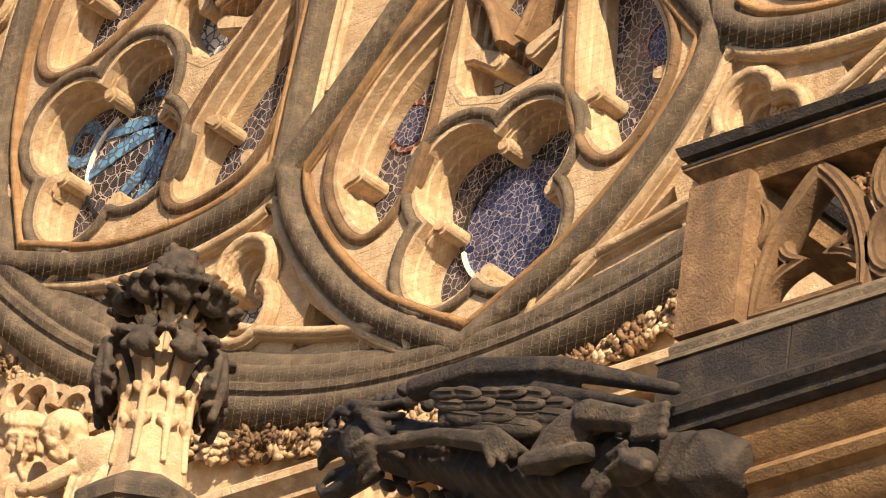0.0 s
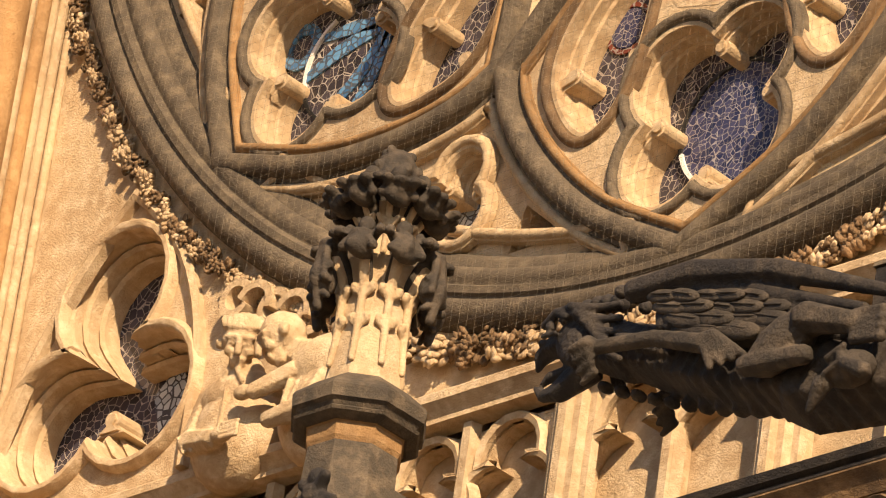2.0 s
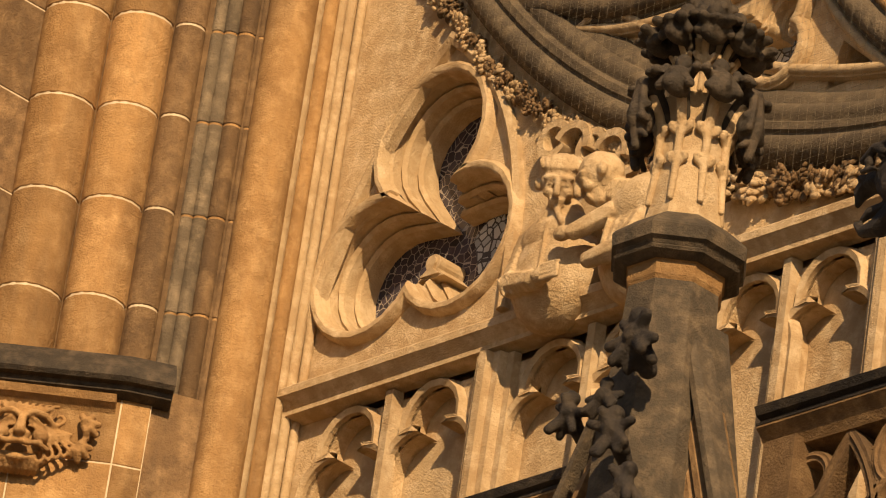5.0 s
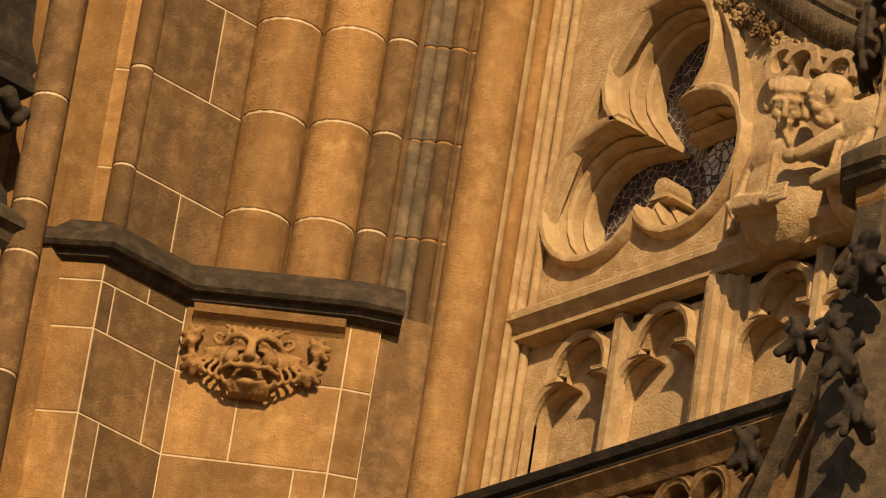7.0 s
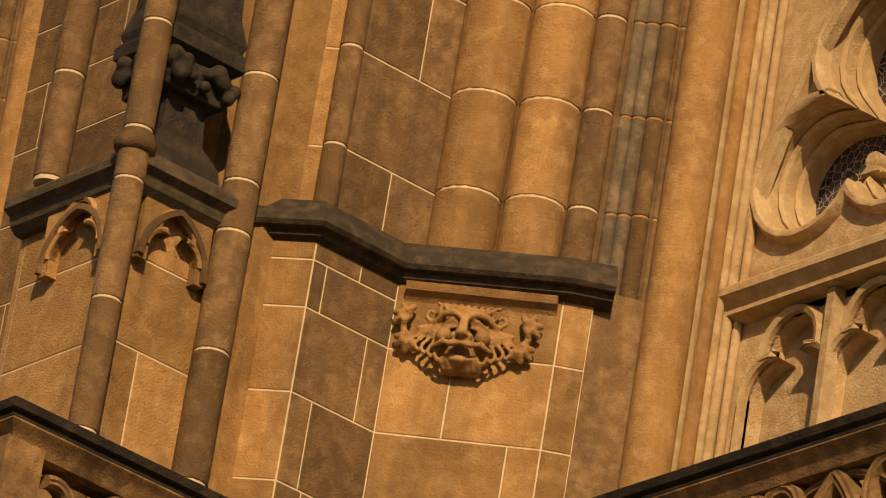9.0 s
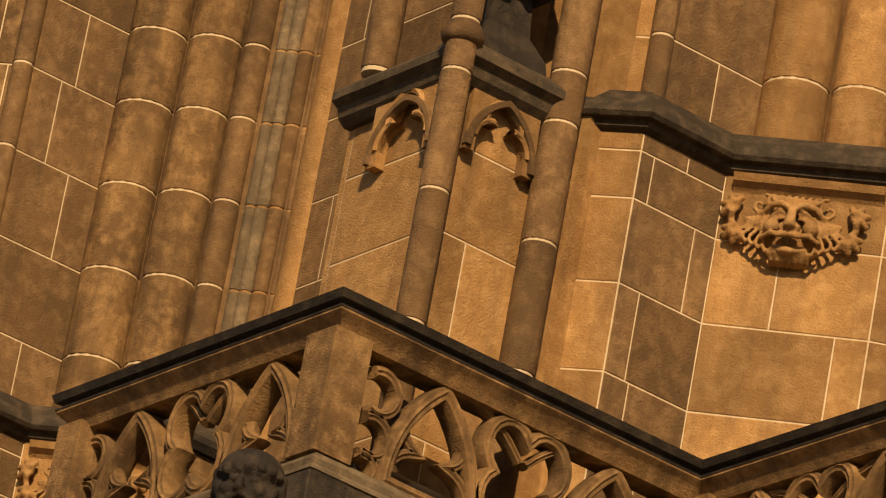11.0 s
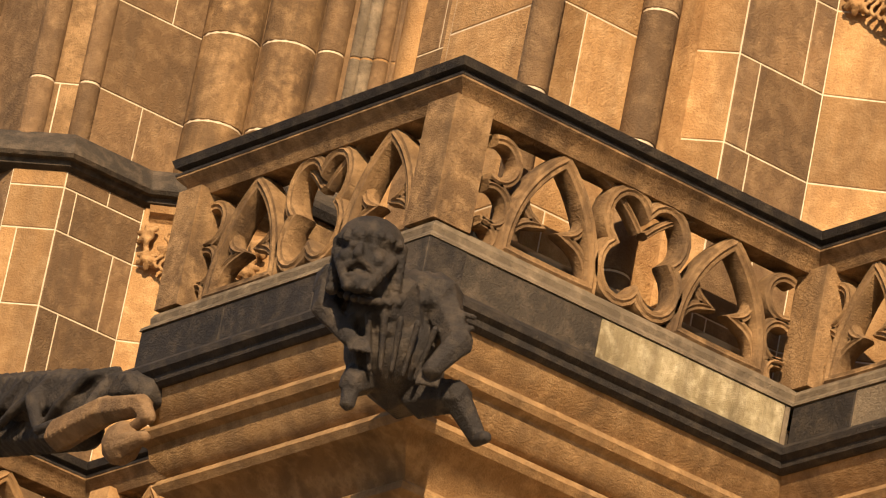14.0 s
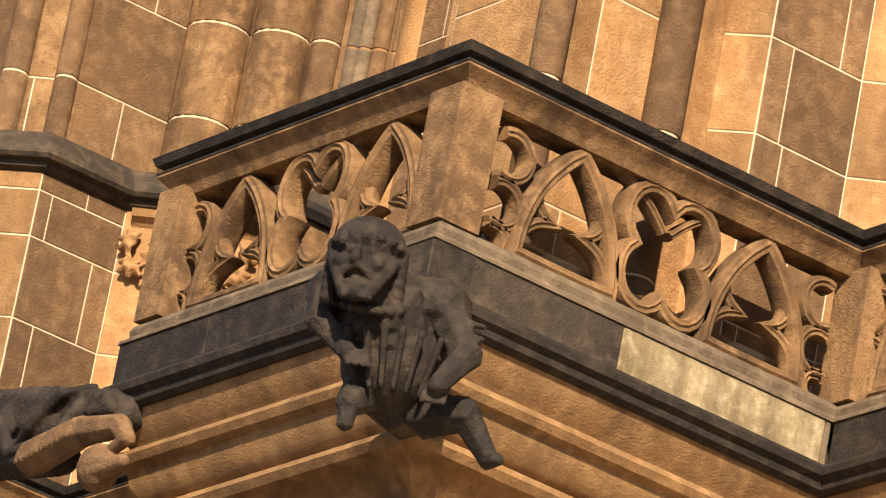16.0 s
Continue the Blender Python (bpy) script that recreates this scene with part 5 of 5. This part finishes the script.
for sy in (-1, 1):
    bm = bmesh.new()
    y = 0.21 * sy
    pts = [S(-19.80, 16.86, y), S(-19.45, 16.855, y), S(-18.95, 16.73, y * 1.02), S(-18.30, 16.46, y * 0.9)]
    for a, b, r, q in zip(pts, pts[1:], (0.068, 0.074, 0.062), (0.074, 0.062, 0.034)):
        limb(bm, a, b, r, q)
    pts = [S(-19.55, 16.80, y * 0.9), S(-19.1, 16.68, y * 0.95), S(-18.45, 16.42, y * 0.9)]
    for a, b in zip(pts, pts[1:]):
        limb(bm, a, b, 0.04, 0.03)
    limb(bm, S(-19.6, 16.68, y * 0.62), S(-18.7, 16.40, y * 0.62), 0.12, 0.11)
    ball(bm, S(-19.2, 16.60, y * 0.85), 0.2, (2.3, 0.28, 0.85), pose(0, 0, 0, 0, 16, 0), 3)
    wing = carved("wing", bm, BLACK, beast, 0.013, "folded stone wing")
    # rows of long overlapping feathers that point to the tail
    for row, (x0, z0, k, ln, step) in enumerate(((-19.66, 16.765, 5, 0.085, 0.135), (-19.62, 16.70, 5, 0.10, 0.15), (-19.56, 16.625, 5, 0.125, 0.17), (-19.48, 16.55, 4, 0.15, 0.20))):
        for i in range(k):
            bm = bmesh.new()
            x = x0 + step * i
            m = pose(0, 0, 0, 4 * sy, 16 + 3 * ((i * 5 + row) % 3), 5 * sy)
            c = Vector(S(x + ln * 0.7, z0 - 0.27 * step * i, (0.245 - 0.008 * row + 0.008 * (i % 2)) * sy))
            ball(bm, c, ln, (1.35, 0.17, 0.40), m, 2)
            ball(bm, c + Vector((0, 0.018 * sy, 0.004)), ln, (1.0, 0.07, 0.06), m, 1)
            part("feather", bm, CRUST, wing, smooth=70)
for sy in (-1, 1):
    y = 0.27 * sy
    bm = bmesh.new()
    limb(bm, S(-19.98, 16.60, y * 0.95), S(-19.62, 16.56, y * 0.9), 0.04, 0.045)
    limb(bm, S(-19.62, 16.56, y * 0.9), S(-19.30, 16.44, y * 0.95), 0.045, 0.055)
    for i in range(4):
        limb(bm, S(-19.98, 16.60 - 0.035 * i, y + 0.03 * (i - 1.5)), S(-20.05, 16.58 - 0.04 * i, y + 0.035 * (i - 1.5)), 0.026, 0.018)
        limb(bm, S(-19.30 + 0.02 * i, 16.46, y), S(-19.24 + 0.055 * i, 16.30 + 0.012 * i, y + 0.01 * i), 0.035, 0.02)
    ball(bm, S(-19.98, 16.61, y * 1.05), 0.04)
    carved("foreleg", bm, CRUST, beast, 0.0115)
    bm = bmesh.new()
    ball(bm, S(-18.85, 16.34, y * 0.85), 0.16, (1.35, 0.6, 0.75), pose(0, 0, 0, 0, -28, 0))
    limb(bm, S(-19.02, 16.25, y), S(-18.70, 16.22, y), 0.06, 0.055)
    limb(bm, S(-18.70, 16.40, y), S(-18.42, 16.30, y), 0.085, 0.06)
    for i in range(4):
        limb(bm, S(-18.42, 16.34 - 0.04 * i, y), S(-18.26, 16.32 - 0.045 * i, y * 1.06), 0.032, 0.024)
        ball(bm, S(-18.25, 16.315 - 0.045 * i, y * 1.06), 0.027)
    carved("hind_leg", bm, CRUST, beast, 0.0115)
# small carved mask at the root of the spout
bm = bmesh.new()
ball(bm, S(-18.42, 16.08, -0.26), 0.11, (1.2, 0.7, 0.8))
limb(bm, S(-18.38, 16.06, -0.34), S(-18.28, 16.0, -0.34), 0.035, 0.045)
for z in (16.12, 16.05):
    limb(bm, S(-18.50, z, -0.33), S(-18.40, z + 0.03, -0.345), 0.02, 0.018)
ball(bm, S(-18.42, 16.11, -0.335), 0.024)
limb(bm, S(-18.54, 16.02, -0.3), S(-18.62, 15.92, -0.28), 0.05, 0.02)
carved("root_mask", bm, CRUST, beast, 0.0105)

# ---- man gargoyle under the balcony corner: one plain carved form ----
bm = bmesh.new()
hx, hy, hz = -29.68, 19.38, 16.10
fwd = Vector((0.75, -0.66, 0)).normalized()
sid = Vector((0.66, 0.75, 0))
M = lambda f, s, z: tuple(Vector((hx, hy, hz)) + fwd * f + sid * s + Vector((0, 0, z)))
ball(bm, M(-0.02, 0, 0.0), 0.145, (1, 1, 1.15))
limb(bm, M(0.125, -0.03, 0.01), M(0.155, -0.035, -0.055), 0.020, 0.033)
for q in (-1, 1):
    limb(bm, M(0.125, 0.02 * q - 0.02, 0.055), M(0.095, 0.10 * q - 0.02, 0.045), 0.022, 0.02)
    ball(bm, M(0.105, 0.055 * q - 0.02, 0.012), 0.024)
    ball(bm, M(0.085, 0.085 * q - 0.02, -0.05), 0.042)
    limb(bm, M(0.135, -0.02 + 0.015 * q, -0.085), M(0.085, 0.09 * q - 0.02, -0.125), 0.022, 0.024)
    # beard and hair in curls
    for i in range(7):
        t = i / 6
        ball(bm, M(0.03 + 0.06 * t, (0.145 - 0.085 * t) * q - 0.01, -0.02 - 0.20 * t), 0.040 - 0.008 * t, sub=1)
        ball(bm, M(0.065 + 0.05 * t, (0.125 - 0.08 * t) * q - 0.015, -0.07 - 0.16 * t), 0.026, sub=1)
    for i in range(6):
        ball(bm, M(-0.02 - 0.01 * i, 0.165 * q, 0.07 - 0.05 * i), 0.045, sub=1)
limb(bm, M(0.115, -0.055, -0.165), M(0.115, 0.025, -0.165), 0.022, 0.022)
ball(bm, M(0.09, -0.015, -0.20), 0.055)
ball(bm, M(0.06, -0.015, -0.125), 0.05)
# skull cap with a rolled brim
ball(bm, M(-0.035, 0.0, 0.095), 0.175, (1, 1.02, 0.78), None, 3)
for i in range(16):
    a = 2 * math.pi * i / 16
    ball(bm, M(-0.03 + 0.165 * math.cos(a), 0.168 * math.sin(a), 0.075), 0.030, sub=1)
# neck, shoulders and the hunched trunk that runs back to the corner
limb(bm, M(-0.08, 0.03, -0.12), M(-0.22, 0.08, -0.14), 0.12, 0.17)
limb(bm, M(-0.30, -0.17, -0.07), M(-0.30, 0.36, -0.07), 0.15, 0.17)
limb(bm, M(-0.26, 0.12, -0.18), M(-0.42, 0.20, -0.42), 0.25, 0.24)
ball(bm, M(-0.40, 0.18, -0.36), 0.27, (1.0, 1.0, 0.95), None, 3)
limb(bm, M(-0.45, 0.20, -0.42), M(-1.12, 0.17, -0.22), 0.26, 0.24)
# collar and folds of the tunic
for i in range(9):
    t = i / 8 - 0.5
    ball(bm, M(0.0 - 0.5 * t * t, 0.06 + 0.36 * t, -0.25 + 0.28 * t * t), 0.030, sub=1)
for i in range(6):
    limb(bm, M(-0.06 - 0.012 * (i - 2.5) ** 2, -0.04 + 0.09 * i, -0.30), M(-0.16 - 0.012 * (i - 2.5) ** 2, 0.04 + 0.06 * i, -0.56), 0.022, 0.016)
# arms that hang down
limb(bm, M(-0.28, 0.40, -0.10), M(-0.18, 0.54, -0.34), 0.12, 0.09)
limb(bm, M(-0.18, 0.54, -0.34), M(-0.10, 0.44, -0.54), 0.085, 0.06)
limb(bm, M(-0.30, -0.20, -0.06), M(-0.22, -0.20, -0.24), 0.105, 0.085)
limb(bm, M(-0.22, -0.20, -0.24), M(-0.14, -0.03, -0.42), 0.08, 0.055)
for i in range(4):
    limb(bm, M(-0.14, 0.385 + 0.03 * i, -0.54), M(-0.13, 0.37 + 0.035 * i, -0.62), 0.022, 0.016)
    limb(bm, M(-0.13, -0.04 + 0.03 * i, -0.42), M(-0.11, -0.01 + 0.035 * i, -0.49), 0.022, 0.016)
for i in range(4):
    limb(bm, M(-0.20 - 0.02 * i, 0.50, -0.16 - 0.06 * i), M(-0.14 - 0.01 * i, 0.60, -0.20 - 0.06 * i), 0.02, 0.018)
# legs braced against the moulding
limb(bm, M(-0.42, 0.38, -0.58), M(-0.34, 0.56, -0.58), 0.13, 0.10)
limb(bm, M(-0.34, 0.56, -0.58), M(-0.40, 0.70, -0.76), 0.09, 0.06)
limb(bm, M(-0.42, 0.70, -0.77), M(-0.30, 0.76, -0.80), 0.05, 0.04)
limb(bm, M(-0.36, 0.04, -0.55), M(-0.22, 0.02, -0.64), 0.11, 0.08)
limb(bm, M(-0.22, 0.02, -0.64), M(-0.20, 0.02, -0.76), 0.06, 0.05)
tagged(carved("figure_gargoyle", bm, BLACK, None, 0.0105), "black stone figure gargoyle leaning out below the balcony", "gargoyle")

# ---- draped figure gargoyle at the far corner ----
draped = empty("draped_gargoyle", "dark draped stone gargoyle with bent legs at the balcony corner", "gargoyle", at=(-33.0, 20.2, 16.3))
D = lambda x, z, y=0.0: (x, 20.2 + y, z)
bm = bmesh.new()
limb(bm, D(-32.9, 16.28), D(-33.6, 16.36), 0.13, 0.18)
limb(bm, D(-33.6, 16.36), D(-35.0, 16.62), 0.20, 0.20)
limb(bm, D(-33.4, 16.12, -0.04), D(-34.9, 16.36, -0.06), 0.12, 0.14)
carved("body", bm, BLACK, draped, 0.016)
bm = bmesh.new()
rg = random.Random(8)
limb(bm, D(-32.95, 16.30, -0.06), D(-33.6, 16.34, -0.08), 0.12, 0.19)
limb(bm, D(-33.6, 16.36, -0.08), D(-35.0, 16.58, -0.08), 0.20, 0.21)
ball(bm, D(-33.40, 16.24, -0.10), 0.2, (1.5, 0.62, 0.72), pose(0, 0, 0, 0, 10, 0), 3)
for i in range(6):
    x = -33.05 - 0.33 * i
    k = rg.uniform(0.8, 1.3)
    pts = [D(x, 16.42 + 0.055 * i, -0.13), D(x - 0.16 * k, 16.36 + 0.055 * i, -0.235), D(x - 0.42 * k, 16.22 + 0.06 * i, -0.245), D(x - 0.62 * k, 16.14 + 0.065 * i, -0.20)]
    for a, b, r, q in zip(pts, pts[1:], (0.02, 0.034, 0.036), (0.034, 0.036, 0.026)):
        limb(bm, a, b, r, q)
limb(bm, D(-33.10, 16.30, -0.17), D(-33.14, 16.13, -0.24), 0.045, 0.03)
limb(bm, D(-33.14, 16.13, -0.24), D(-33.55, 16.08, -0.27), 0.03, 0.035)
limb(bm, D(-33.62, 16.48, -0.16), D(-33.68, 16.30, -0.27), 0.05, 0.055)
limb(bm, D(-33.68, 16.30, -0.27), D(-33.58, 16.10, -0.26), 0.055, 0.035)
limb(bm, D(-34.15, 16.40, -0.24), D(-34.55, 16.52, -0.26), 0.05, 0.06)
limb(bm, D(-34.55, 16.52, -0.26), D(-34.9, 16.42, -0.24), 0.06, 0.05)
carved("drapery", bm, BLACK, draped, 0.014, "blackened stone drapery in heavy folds")
bm = bmesh.new()
limb(bm, D(-33.40, 16.05, -0.20), D(-32.95, 16.10, -0.22), 0.115, 0.10)
limb(bm, D(-32.95, 16.10, -0.22), D(-32.58, 16.06, -0.22), 0.095, 0.075)
limb(bm, D(-32.58, 16.06, -0.22), D(-32.48, 15.97, -0.22), 0.07, 0.05)
limb(bm, D(-32.48, 15.97, -0.22), D(-32.62, 15.93, -0.22), 0.045, 0.04)
carved("leg", bm, BROWN, draped, 0.012, "brown weathered stone leg")
bm = bmesh.new()
ball(bm, D(-32.70, 15.85, -0.22), 0.135, (1.05, 0.8, 1.0))
limb(bm, D(-32.62, 15.82, -0.24), D(-32.45, 15.83, -0.24), 0.08, 0.045)
carved("foot", bm, BROWN, draped, 0.0105, "rounded brown stone foot")

# ---- ground and the houses behind the camera's side of the square ----
bm = bmesh.new()
box(bm, -400, 400, -400, 400, -0.4, 0)
tagged(part("ground", bm, GREY), "grey stone paving of the square", "ground", kind="structure")

# ---- fine bird net over the rose ----
vs, fs = [], []


def wire(a, b, r=0.0007):
    a, b = Vector(a), Vector(b)
    d = (b - a).normalized()
    u = d.cross(Vector((0, 1, 0))).normalized()
    w = Vector((0, 1, 0))
    k = len(vs)
    for p in (a, b):
        for q in range(3):
            t = 2.0944 * q
            vs.append(tuple(p + (u * math.cos(t) + w * math.sin(t)) * r))
    for q in range(3):
        fs.append((k + q, k + (q + 1) % 3, k + 3 + (q + 1) % 3, k + 3 + q))


for i in range(160):
    x = -29.95 + 0.066 * i
    dz = 36.0 - (x - RC[0]) ** 2
    if dz > 0.2:
        wire((x, YW - 0.2, RC[1] - math.sqrt(dz)), (x, YW - 0.2, 27.5))
for i in range(112):
    z = 20.4 + 0.062 * i
    dx = 36.0 - (z - RC[1]) ** 2
    if dx > 0.2:
        h = math.sqrt(dx)
        wire((RC[0] - h, YW - 0.2, z), (RC[0] + h, YW - 0.2, z))
me = bpy.data.meshes.new("bird_net")
me.from_pydata(vs, [], fs)
me.materials.append(WIRE)
tagged(new("bird_net", me), "fine wire bird net stretched over the rose window", "net", kind="stuff")
